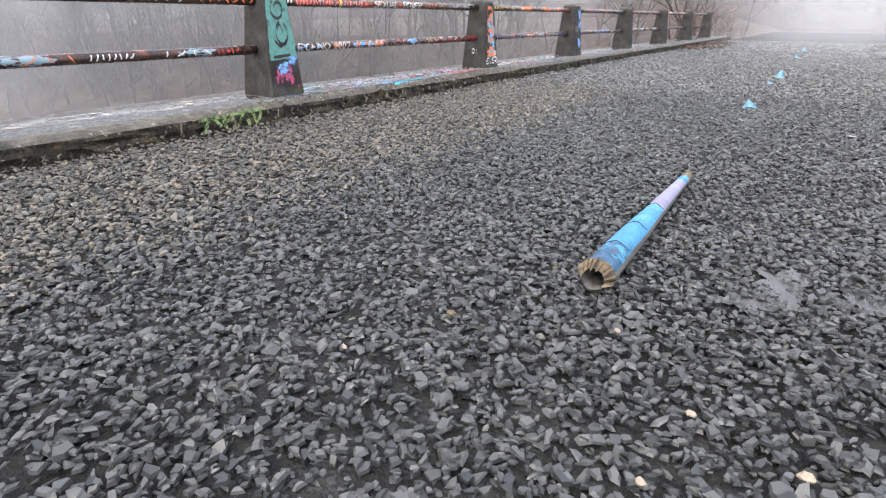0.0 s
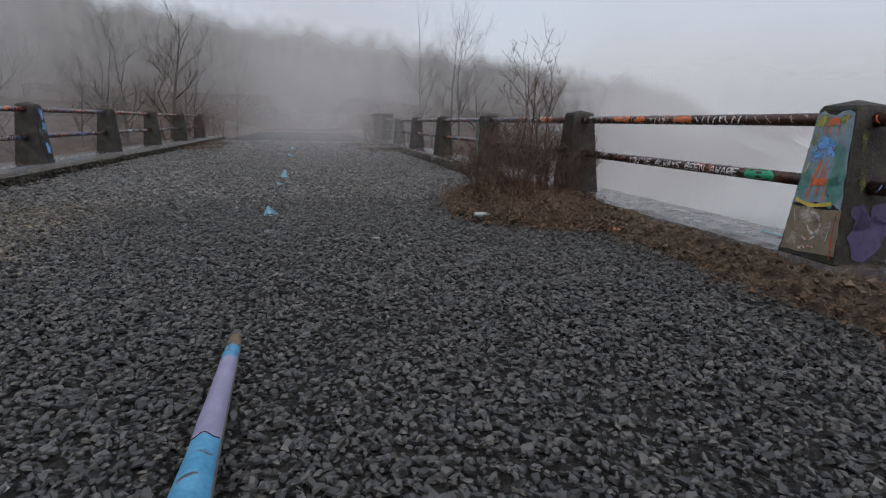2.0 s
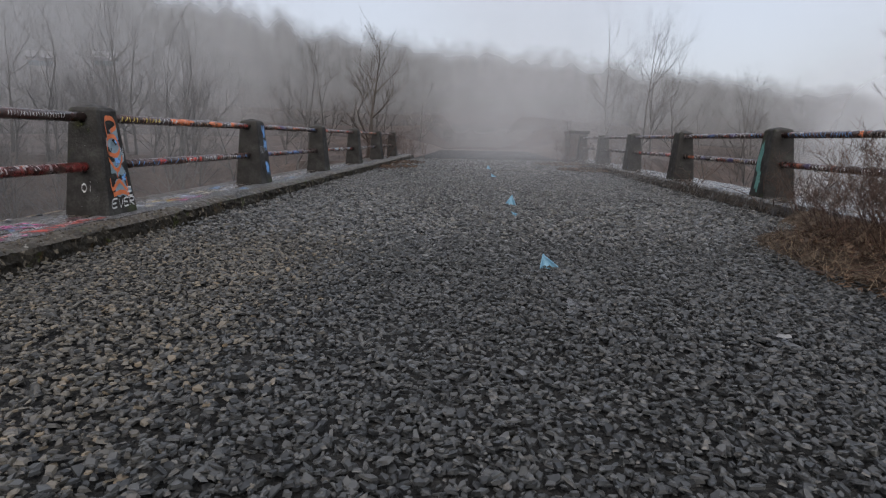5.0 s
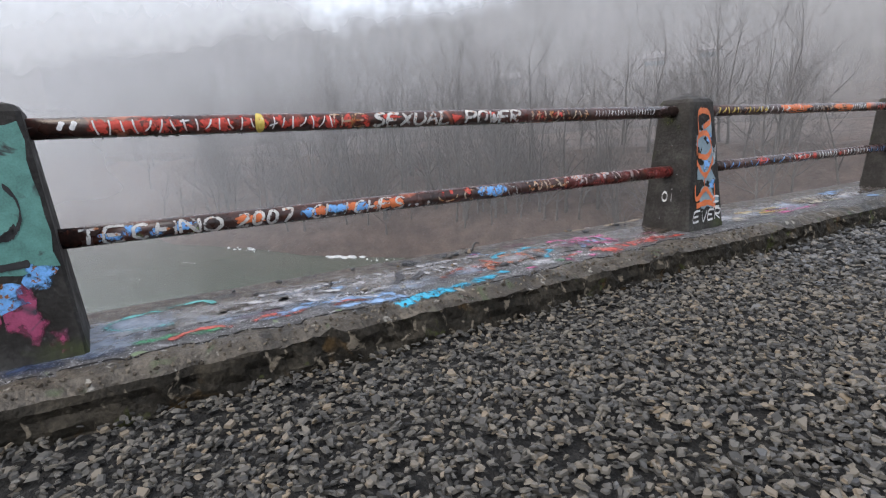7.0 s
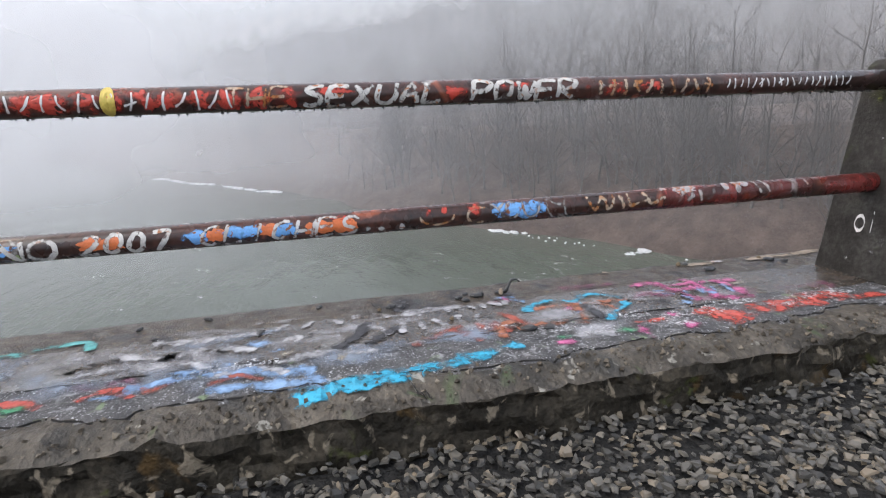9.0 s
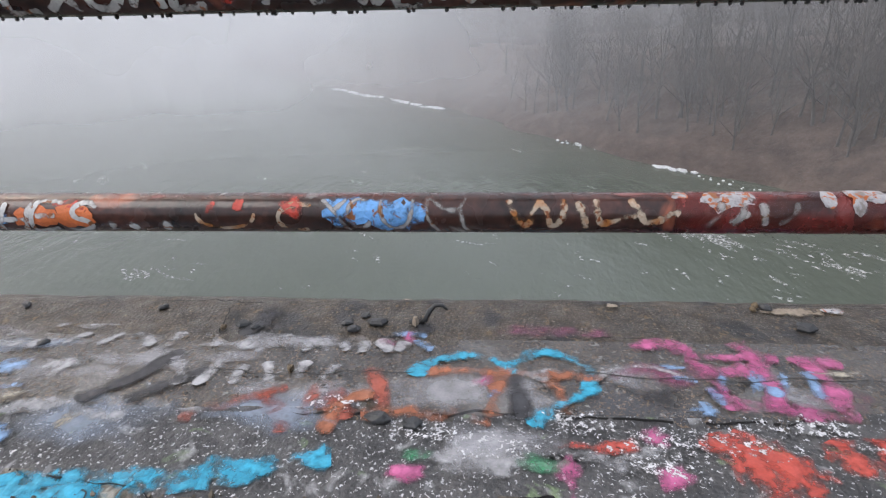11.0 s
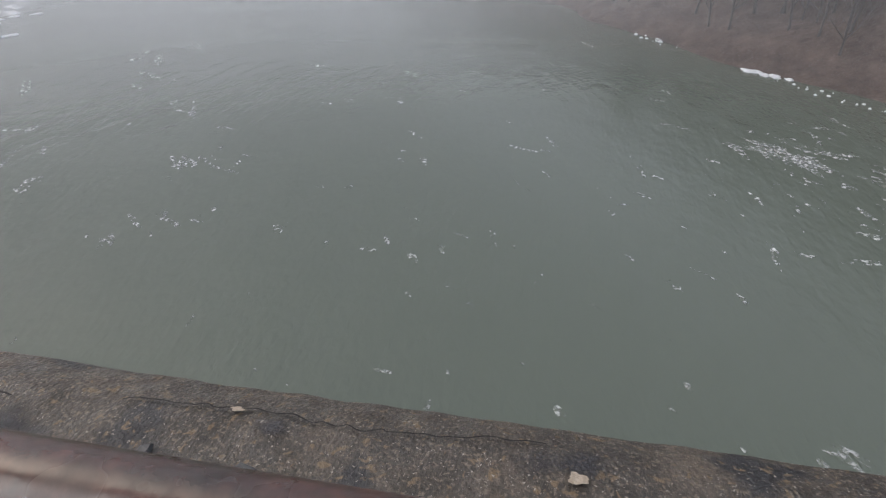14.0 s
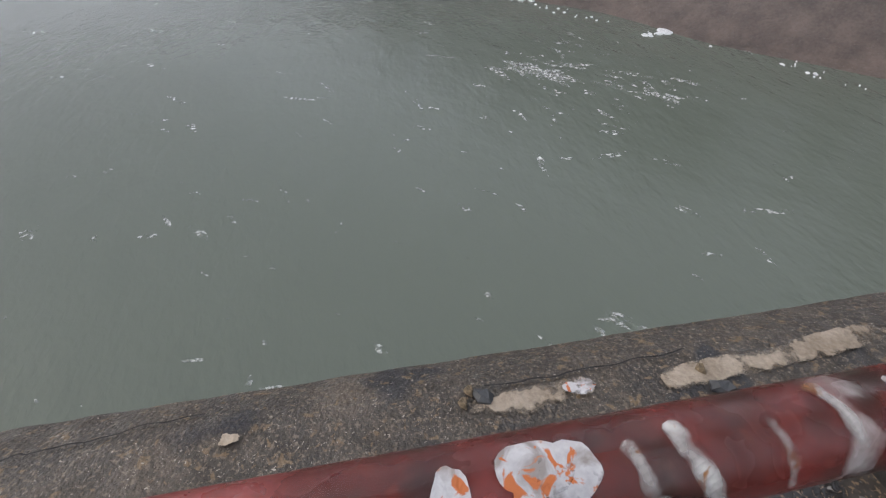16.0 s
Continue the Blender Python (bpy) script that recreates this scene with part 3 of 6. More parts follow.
def mist_sheet(radius, a0, a1, density, seed, z0=-7.9, rise=0.17, thin=0.28, edge=0.12, top=24.0):
    """A thin curved bank of mist that scatters the sky's light, thinning towards the water, its top and its ends."""
    m = bpy.data.materials.new("river_mist")
    m.use_nodes = True
    n, l = m.node_tree.nodes, m.node_tree.links
    n.remove(n["Principled BSDF"])
    out = n["Material Output"]
    clear, front, through_light = n.new("ShaderNodeBsdfTransparent"), n.new("ShaderNodeBsdfDiffuse"), n.new("ShaderNodeBsdfTranslucent")
    for b in (front, through_light):
        b.inputs["Color"].default_value = (0.93, 0.94, 0.97, 1)
    white, mix = n.new("ShaderNodeMixShader"), n.new("ShaderNodeMixShader")
    l.new(front.outputs[0], white.inputs[1])
    l.new(through_light.outputs[0], white.inputs[2])
    l.new(clear.outputs[0], mix.inputs[1])
    l.new(white.outputs[0], mix.inputs[2])
    l.new(mix.outputs[0], out.inputs["Surface"])
    tc, sep, nz = n.new("ShaderNodeTexCoord"), n.new("ShaderNodeSeparateXYZ"), n.new("ShaderNodeTexNoise")
    nz.inputs["Scale"].default_value, nz.inputs["Detail"].default_value = 0.07, 3
    l.new(tc.outputs["Object"], nz.inputs["Vector"])
    l.new(tc.outputs["UV"], sep.inputs[0])

    def ramp(value, a, b, c, d):
        r = n.new("ShaderNodeMapRange")
        r.interpolation_type = "SMOOTHSTEP"
        for i, v in enumerate((a, b, c, d)):
            r.inputs[i + 1].default_value = v
        l.new(value, r.inputs[0])
        return r.outputs[0]

    fac = ramp(nz.outputs["Fac"], 0.3, 0.7, density * 0.75, density * 1.25)
    for piece in (ramp(sep.outputs["Y"], 0.0, rise, 0.0, 1.0), ramp(sep.outputs["Y"], 0.55, 1.0, 1.0, 0.0),
                  ramp(sep.outputs["X"], 0.0, edge, 0.0, 1.0), ramp(sep.outputs["X"], 0.33, 0.64, thin, 1.0), ramp(sep.outputs["X"], 1 - edge, 1.0, 1.0, 0.0)):
        k = n.new("ShaderNodeMath")
        k.operation = "MULTIPLY"
        l.new(fac, k.inputs[0])
        l.new(piece, k.inputs[1])
        fac = k.outputs[0]
    l.new(fac, mix.inputs[0])
    cols, verts, faces = 60, [], []
    for i in range(cols + 1):
        a = radians(a0 + (a1 - a0) * i / cols)
        r = radius * (1 + 0.06 * noise.noise(Vector((i * 0.12, seed, 0))))
        verts += [(-math.sin(a) * r, 5 + math.cos(a) * r, z0), (-math.sin(a) * r * 1.03, 5 + math.cos(a) * r * 1.03, top)]
    faces = [(2 * i, 2 * i + 2, 2 * i + 3, 2 * i + 1) for i in range(cols)]
    ob = arrays("backdrop_mist", verts, faces, m)
    layer = ob.data.uv_layers.new(name="height")
    for loop in ob.data.loops:
        layer.data[loop.index].uv = ((loop.vertex_index // 2) / cols, loop.vertex_index % 2)
    return tagged(ob, "thin pale mist hanging over the river", "mist", kind="structure")


for i, (radius, density) in enumerate(((25, 0.13), (34, 0.24), (47, 0.33), (64, 0.40))):
    mist_sheet(radius, 14, 178, density, i * 3.7)
mist_sheet(80, 92, 190, 0.5, 31.0, thin=1.0)
for i, (radius, density) in enumerate(((8.5, 0.04), (13, 0.09), (20, 0.13), (29, 0.18))):
    mist_sheet(radius, -22, 13.5, density, 21.0 + i, GZ - 0.02, 0.012, 1.0, 0.42)
for i, (radius, density) in enumerate(((26, 0.22), (40, 0.35), (62, 0.45))):
    mist_sheet(radius, -130, -24, density, 41.0 + i, -7.9, 0.05, 1.0, 0.12, 11.0)

# ---- railings ----


def post_mesh(parent, top):
    """A tapered concrete post with a low pyramid cap, its base at the parent's origin."""
    h = top - KT
    bm = bmesh.new()
    prof = [(0.25, 0.27, 0.0), (0.243, 0.262, 0.06), (0.165, 0.165, h - 0.03), (0.15, 0.15, h), (0.0, 0.0, h + 0.045)]
    rings = []
    for hx, hy, z in prof[:-1]:
        c = 0.02
        ring = [(-hx + c, -hy), (hx - c, -hy), (hx, -hy + c), (hx, hy - c), (hx - c, hy), (-hx + c, hy), (-hx, hy - c), (-hx, -hy + c)]
        rings.append([bm.verts.new((x + random.uniform(-0.004, 0.004), y + random.uniform(-0.004, 0.004), z)) for x, y in ring])
    for r0, r1 in zip(rings, rings[1:]):
        for k in range(8):
            bm.faces.new((r0[k], r0[(k + 1) % 8], r1[(k + 1) % 8], r1[k]))
    tip = bm.verts.new((0, 0, prof[-1][2]))
    for k in range(8):
        bm.faces.new((rings[-1][k], rings[-1][(k + 1) % 8], tip))
    bm.faces.new(rings[0][::-1])
    return part("shaft", bm, M_post, parent)


posts = {}
for side, x, y0 in (("l", XL, YL0 - 4 * STEP), ("r", XR, YR0 - 3 * STEP)):
    first = None
    for k in range(10):
        y = y0 + k * STEP
        if side == "l" and y < YL0 - 1:
            y -= 0.60
        if y > Y1 - 1:
            break
        label = "tapered old concrete railing post with a low pyramid cap"
        p = thing("railing_post", label, "post", "railing posts", (x, y, KT - 0.01))
        post_mesh(p, TOP_L if side == "l" else TOP)
        posts[side, k - (4 if side == "l" else 3)] = p


def rail(x, z, y0, y1):
    bm = bmesh.new()
    k = 6
    pts = [(x, y0 + (y1 - y0) * i / k, z) for i in range(k + 1)]
    add_tube(bm, pts, [PR] * (k + 1), 24, True)
    ob = part("railing_pipe", bm, M_pipe, smooth=True)
    return tagged(ob, "dark rusty round steel railing pipe with graffiti between concrete posts", "railing", "railing pipes")


rails = {}
for (side, k), p in list(posts.items()):
    if (side, k + 1) not in posts:
        continue
    x, y, y_next = p.location.x, p.location.y, posts[side, k + 1].location.y
    rails[side, k, "top"] = rail(x, RT_L if side == "l" else RT, y + 0.12, y_next - 0.12)
    rails[side, k, "low"] = rail(x, RL_L if side == "l" else RL, y + 0.17, y_next - 0.17)

# ---- graffiti ----
GLYPH = {
    "A": [[(0, 0), (0.5, 1), (1, 0)], [(0.2, 0.4), (0.8, 0.4)]],
    "B": [[(0, 0), (0, 1), (0.7, 0.95), (0.8, 0.7), (0.1, 0.52), (0.9, 0.4), (0.85, 0.1), (0, 0)]],
    "'": [[(0.5, 1.05), (0.4, 0.75)]],
    "C": [arc(0.55, 0.5, 0.5, 0.5, 50, 310)],
    "E": [[(1, 1), (0, 0.95), (0, 0), (1, 0.05)], [(0, 0.5), (0.8, 0.5)]],
    "G": [arc(0.5, 0.5, 0.5, 0.5, 50, 320), [(0.95, 0.2), (0.95, 0.5), (0.6, 0.5)]],
    "K": [[(0, 1), (0, 0)], [(1, 1), (0.05, 0.45), (1, 0)]],
    "H": [[(0, 1), (0, 0)], [(1, 1), (1, 0)], [(0, 0.5), (1, 0.5)]],
    "I": [[(0.5, 1), (0.5, 0)]],
    "L": [[(0, 1), (0, 0.08), (0.3, 0), (1, 0.1)]],
    "N": [[(0, 0), (0, 1), (1, 0), (1, 1)]],
    "O": [arc(0.5, 0.5, 0.5, 0.5, 90, 450, 14)],
    "P": [[(0, 0), (0, 1), (0.7, 1), (1, 0.78), (0.7, 0.5), (0, 0.5)]],
    "R": [[(0, 0), (0, 1), (0.7, 1), (1, 0.78), (0.7, 0.5), (0, 0.5), (1, 0)]],
    "S": [[(1, 0.85), (0.6, 1), (0.1, 0.85), (0.2, 0.6), (0.8, 0.4), (0.9, 0.15), (0.4, 0), (0, 0.15)]],
    "T": [[(0, 1), (1, 1)], [(0.5, 1), (0.5, 0)]],
    "U": [[(0, 1), (0, 0.35), (0.25, 0.02), (0.7, 0.02), (1, 0.35), (1, 1)]],
    "V": [[(0, 1), (0.5, 0), (1, 1)]],
    "W": [[(0, 1), (0.12, 0.3), (0.3, 0.02), (0.5, 0.6), (0.72, 0.02), (0.9, 0.3), (1, 1)]],
    "X": [[(0, 1), (1, 0)], [(0, 0), (1, 1)]],
    "Y": [[(0, 1), (0.5, 0.5), (1, 1)], [(0.5, 0.5), (0.5, 0)]],
    "2": [[(0, 0.8), (0.4, 1), (0.9, 0.8), (0.7, 0.45), (0, 0.05), (1, 0)]],
    "0": [arc(0.5, 0.5, 0.42, 0.5, 90, 450, 12)],
    "7": [[(0, 1), (1, 1), (0.4, 0)]],
}


def lettering(name, text, u0, u1, v0, v1, place, width, material, parent, label="", lean=0.3, flip=False):
    """Hand-painted capitals between u0 and u1, a part each."""
    pitch = (u1 - u0) / len(text)
    for i, ch in enumerate(text):
        if ch not in GLYPH:
            continue
        bm = bmesh.new()
        for stroke in GLYPH[ch]:
            jig = random.uniform(-0.06, 0.06)
            pts = [(u0 + pitch * (i + 0.1 + 0.74 * (a + random.uniform(-0.05, 0.05) + lean * (b - 0.5))), v0 + (v1 - v0) * (b + jig + random.uniform(-0.05, 0.05))) for a, b in stroke]
            ribbon(bm, pts, width, place)
        part(name, bm, material, parent, label)


def strokes(name, lines, width, place, material, parent, label=""):
    for pts in lines:
        bm = bmesh.new()
        ribbon(bm, pts, width, place, wob=0.3)
        part(name, bm, material, parent, label)


def blots(name, spots, place, material, parent, label="", rag=0.35):
    for spot in spots:
        bm = bmesh.new()
        blob(bm, *spot[:4], place, rag=rag, turn=spot[4] if len(spot) > 4 else 0.0)
        part(name, bm, material, parent, label)


def on_pipe(x, z, face=1, lift=0.0015):
    """u runs along the pipe, v round it, from its middle as seen from the road."""
    def place(u, v):
        a = v / PR
        return Vector((x + face * (PR + lift) * math.cos(a), u, z + (PR + lift) * math.sin(a)))
    return place


def on_kerb(lift=0.006):
    """u runs along y, v is x."""
    return lambda u, v: Vector((v, u, top_z(v, u) + lift))


def scribble(u0, u1, v0, v1, n, seed):
    """Slanting bars in a row, for writing that cannot be read."""
    r = random.Random(seed)
    out = []
    for i in range(n):
        u = u0 + (u1 - u0) * (i + 0.5) / n
        w = (u1 - u0) / n * 0.4
        h = (v1 - v0) * r.uniform(0.0, 0.25)
        lean = r.uniform(-0.6, 1.0) * w
        out.append([(u - lean, v0 + h), (u + 0.25 * lean + r.uniform(-0.2, 0.2) * w, (v0 + v1) / 2), (u + lean, v1 - h * 0.5)])
        if r.random() < 0.12:
            out.append([(u - w, v0 + (v1 - v0) * r.uniform(0.3, 0.8)), (u + w, v0 + (v1 - v0) * r.uniform(0.4, 0.9))])
    return out


# the two pipes that are passed closest
tp, top_l = on_pipe(XL, RT_L), rails["l", -1, "top"]
tagged(top_l, "black and red steel railing pipe lettered in white hand paint", "railing")
blots("red_paint", [(4.30 + 0.098 * i, 0.0, 0.058, 0.046, 0.3 * (i % 3 - 1)) for i in range(15)], tp, P_red, top_l, "worn red letter fills")
strokes("white_outline", scribble(4.26, 5.5, -0.042, 0.035, 22, 4), 0.0075, on_pipe(XL, RT_L, 1, 0.003), P_white, top_l)
blots("yellow_band", [(5.06, 0.0, 0.025, 0.062)], on_pipe(XL, RT_L, 1, 0.004), P_yellow, top_l, rag=0.05)
lettering("writing_the", "THE", 5.45, 5.70, -0.036, 0.036, on_pipe(XL, RT_L, 1, 0.003), 0.013, P_cream_rust, top_l, "rust-stained cream capitals", 0.2)
lettering("writing_sexual", "SEXUAL", 5.74, 6.31, -0.040, 0.040, on_pipe(XL, RT_L, 1, 0.003), 0.021, P_letter, top_l, "white brushed capitals")
lettering("writing_power", "POWER", 6.42, 6.90, -0.040, 0.040, on_pipe(XL, RT_L, 1, 0.003), 0.021, P_letter, top_l, "white brushed capitals")
blots("red_stain", [(5.85, 0.02, 0.08, 0.02), (6.35, 0.0, 0.05, 0.03), (6.62, 0.02, 0.09, 0.025), (7.05, 0.0, 0.09, 0.035), (7.25, 0.01, 0.08, 0.03)], on_pipe(XL, RT_L, 1, 0.0008), P_red, top_l)
strokes("orange_scrawl", scribble(6.98, 7.58, -0.038, 0.036, 10, 9), 0.018, tp, P_cream_rust, top_l)
strokes("small_white_scrawl", scribble(7.64, 8.36, -0.022, 0.026, 20, 12), 0.007, tp, P_white, top_l)
strokes("quote_mark", [[(4.16, 0.03), (4.14, -0.01)], [(4.21, 0.03), (4.19, -0.01)]], 0.02, tp, P_white, top_l)

lp, low_l = on_pipe(XL, RL_L), rails["l", -1, "low"]
tagged(low_l, "brown-black rusty steel railing pipe hand-lettered in rust-stained paint", "railing")
blots("blue_underlay", [(4.27, -0.012, 0.05, 0.026), (4.37, 0.012, 0.05, 0.024), (4.49, -0.01, 0.05, 0.022), (4.62, 0.008, 0.045, 0.024)], lp, P_sky, low_l)
lettering("writing_techno", "TECHNO", 4.13, 4.82, -0.036, 0.040, on_pipe(XL, RL_L, 1, 0.003), 0.0185, P_letter, low_l, "white brushed capitals over blue", 0.1)
blots("lime_dab", [(4.40, -0.02, 0.018, 0.012), (4.67, -0.024, 0.02, 0.012)], on_pipe(XL, RL_L, 1, 0.0022), P_lime, low_l)
blots("orange_underlay", [(4.92, 0.0, 0.05, 0.032), (4.99, 0.005, 0.04, 0.03)], on_pipe(XL, RL_L, 1, 0.001), P_orange, low_l)
lettering("writing_number", "2007", 4.88, 5.20, -0.036, 0.036, on_pipe(XL, RL_L, 1, 0.003), 0.0185, P_letter, low_l, "white and orange brushed numbers")
blots("blue_patch", [(5.29, 0.0, 0.05, 0.03), (5.45, 0.005, 0.09, 0.03), (5.62, 0.0, 0.06, 0.025)], lp, P_sky, low_l)
blots("red_underlay", [(5.36, 0.0, 0.035, 0.03), (5.56, 0.01, 0.03, 0.025), (5.76, 0.0, 0.05, 0.03), (5.87, 0.0, 0.045, 0.034)], on_pipe(XL, RL_L, 1, 0.002), P_orange, low_l)
lettering("writing_cliches", "CLICHES", 5.30, 5.93, -0.036, 0.038, on_pipe(XL, RL_L, 1, 0.0035), 0.0145, P_white_rust, low_l, "white and rust brushed capitals", 0.35)
blots("paint_dot", [(5.955, -0.022, 0.016, 0.017), (6.015, -0.022, 0.013, 0.016), (6.10, -0.022, 0.014, 0.016)], lp, P_white_rust, low_l, rag=0.1)
strokes("orange_smile", [arc(6.255, 0.012, 0.075, 0.040, 180, 360)], 0.012, lp, P_cream_rust, low_l)
blots("red_mark", [(6.22, 0.03, 0.012, 0.02), (6.29, 0.032, 0.014, 0.018), (6.42, 0.03, 0.03, 0.03), (5.86, 0.03, 0.05, 0.02)], lp, P_red, low_l)
strokes("writing_c", [arc(6.445, 0.0, 0.055, 0.036, 60, 290)], 0.014, lp, P_cream_rust, low_l)
blots("blue_paint", [(6.60, 0.018, 0.085, 0.042), (6.69, 0.004, 0.06, 0.042)], lp, P_sky, low_l, "bright blue paint with rust pits")
over = on_pipe(XL, RL_L, 1, 0.003)
strokes("writing_your", [[(6.50, 0.035), (6.53, 0.005), (6.57, -0.045)], [(6.56, 0.035), (6.53, 0.005)], arc(6.595, 0.0, 0.03, 0.036, 60, 330),
                         [(6.645, 0.035), (6.65, -0.01), (6.675, -0.036), (6.705, -0.03), (6.722, 0.0), (6.725, 0.036)],
                         [(6.79, -0.05), (6.762, -0.01), (6.765, 0.036), (6.80, 0.012), (6.835, 0.012), (6.855, 0.04)], [(6.84, 0.012), (6.85, -0.03), (6.868, -0.05)]],
        0.013, lambda u, v: over(u, v + 0.012), paint("thin_white_paint", (0.36, 0.35, 0.34), 0.5, [((0.24, 0.11, 0.04), 40, 0.58, 0.06)], (34, 0.20, 0.66, 0.32)), low_l, "thin white brushed letters")
strokes("writing_will", [[(6.955, 0.034), (6.97, 0.0), (7.0, -0.028), (7.025, 0.02), (7.04, 0.02), (7.06, -0.028), (7.085, -0.01), (7.09, 0.036)],
                         [(7.122, 0.03), (7.135, -0.005), (7.145, -0.038)],
                         [(7.165, 0.036), (7.172, -0.015), (7.19, -0.022), (7.26, -0.004)],
                         [(7.245, 0.036), (7.275, -0.012), (7.30, -0.018), (7.345, 0.002), (7.36, 0.0)]],
        0.019, lambda u, v: over(u, v + 0.012), P_cream_rust, low_l, "rust-stained cream brushed letters")
blots("white_blotch", [(7.455, 0.050, 0.052, 0.034), (7.50, 0.058, 0.04, 0.028), (7.36, 0.068, 0.018, 0.022)], lp, P_blotch, low_l, "thick white paint blotch pitted with rust")
strokes("worn_white_mark", scribble(7.41, 7.64, -0.03, 0.045, 4, 17) + [[(7.865, 0.075), (7.875, 0.04), (7.895, 0.0)], [(7.91, 0.085), (7.925, 0.045), (7.945, 0.0)], [(8.0, 0.075), (8.012, 0.045), (8.015, 0.005)], [(8.07, 0.10), (8.08, 0.065), (8.095, 0.03)], [(8.15, 0.09), (8.165, 0.06), (8.17, 0.02)]],
        0.020, over, bpy.data.materials["thin_white_paint"], low_l, "thin white brushed bars")
blots("white_blotch", [(7.70, 0.052, 0.018, 0.030), (7.775, 0.066, 0.036, 0.024), (7.805, 0.06, 0.03, 0.026), (7.765, 0.035, 0.016, 0.025)], on_pipe(XL, RL_L, 1, 0.0035), P_blotch, low_l, "thick white paint blotch pitted with rust", 0.12)
bm = bmesh.new()
add_tube(bm, [(XL, 7.35 + 1.33 * i / 12, RL_L) for i in range(13)], [PR + 0.0012] * 13, 24, caps=False)
part("red_coat", bm, paint("dull_red_coat", (0.16, 0.026, 0.022), 0.3, [((0.05, 0.02, 0.02), 9, 0.55, 0.1)], (6, 0.34, 0.62)), low_l, "dull red paint near the post", smooth=True)
blots("worn_red_top", [(6.1, 0.06, 0.2, 0.012), (6.5, 0.065, 0.25, 0.012), (7.6, 0.06, 0.3, 0.015), (7.2, 0.07, 0.3, 0.012)], on_pipe(XL, RL_L, 1, 0.0006), paint("faded_red", (0.17, 0.06, 0.052), 0.4, None, (14, 0.16, 0.75, 0.4)), low_l)

# drops hanging under the upper pipe
drops_bm = bmesh.new()
for i in range(170):
    y = random.uniform(4.3, 8.6)
    bmesh.ops.create_icosphere(drops_bm, subdivisions=1, radius=random.uniform(0.003, 0.006), matrix=Matrix.Translation((XL + random.uniform(-0.006, 0.008), y, RT_L - PR - 0.002)))
drops = part("water_drops", drops_bm, M_asphalt, smooth=True)
tagged(drops, "rain drops hanging under the wet railing pipe", "water drops", kind="stuff")

# paint marks on the other pipes
marks = [P_white, P_white, P_orange, P_red, P_sky, P_cream_rust, P_white_rust]
for (side, k, h), r in rails.items():
    if (side, k) == ("l", -1) or k > 3 or k < -2:
        continue
    x, z = (XL, RT_L if h == "top" else RL_L) if side == "l" else (XR, RT if h == "top" else RL)
    y0 = posts[side, k].location.y + 0.3
    pl = on_pipe(x, z, 1 if side == "l" else -1)
    rr = random.Random(k * 7 + (3 if h == "top" else 0) + (50 if side == "r" else 0))
    if (side, k, h) == ("r", 0, "low"):
        start = -6.75
        for word in ("YOU'VE", "ALWAYS", "BEEN", "AWARE"):
            for ch in word:
                lettering("letter", ch, start, start + 0.077, -0.03, 0.032, lambda u, v, q=pl: q(-u, v), 0.011, P_white, r, "white brushed capital")
                start += 0.077
            start += 0.077
        blots("green_band", [(4.66, 0.0, 0.17, 0.075)], pl, P_green, r, rag=0.1)
        continue
    for j in range(6):
        ua = y0 + (STEP - 0.6) * (j + rr.uniform(0, 0.4)) / 6
        ub = ua + rr.uniform(0.3, 0.8)
        strokes("paint_mark", scribble(ua, ub, -0.034, 0.036, rr.randint(3, 8), rr.randint(0, 999)), rr.uniform(0.010, 0.018), pl, rr.choice(marks), r)
    blots("paint_patch", [(y0 + rr.uniform(0, 3.6), 0.01, rr.uniform(0.04, 0.2), 0.05) for _ in range(4)], on_pipe(x, z, 1 if side == "l" else -1, 0.0008), rr.choice([P_red, P_orange, P_bluegrey, P_purple]), r)

far_top = on_pipe(XL, RT_L, 1, 0.003)
strokes("yellow_letter", scribble(9.25, 9.62, -0.03, 0.03, 5, 71) + scribble(9.74, 10.1, -0.03, 0.03, 5, 72), 0.014, far_top, P_yellow, rails["l", 0, "top"], "yellow brushed letter")

# spray paint on the kerb
kp = on_kerb()
strokes("cyan_streak", [[(5.60, -4.42), (5.82, -4.475), (6.12, -4.52), (6.37, -4.56), (6.54, -4.60)], [(5.78, -4.44), (6.1, -4.49), (6.4, -4.55)]], 0.09, kp, K_cyan, kerb_l, "bright cyan spray streak")
strokes("blue_streak", [[(5.0, -4.66), (5.3, -4.70), (5.7, -4.62)], [(5.3, -4.57), (5.75, -4.52)]], 0.11, kp, K_sky, kerb_l, "pale blue spray streak")
strokes("cyan_heart", [[(6.70, -4.93), (6.73, -5.0), (6.80, -5.04), (6.93, -5.03), (6.99, -4.95)], [(6.96, -4.98), (7.07, -5.07), (7.17, -5.04), (7.21, -4.96), (7.18, -4.86), (7.09, -4.80), (7.02, -4.73)]], 0.06, kp, K_cyan, kerb_l, "cyan spray heart outline")
strokes("orange_loop", [[(6.72, -4.96), (6.92, -4.96), (7.11, -4.95), (7.24, -4.94)], [(6.50, -4.68), (6.50, -4.75), (6.53, -4.81), (6.60, -4.85)], [(6.58, -4.75), (6.69, -4.77), (6.80, -4.755), (6.92, -4.74)],
                        [(7.08, -4.94), (7.11, -4.85), (7.12, -4.77)], [(6.95, -4.97), (6.94, -4.86), (6.92, -4.76)]], 0.065, kp, K_orange_dull, kerb_l, "orange spray loops")
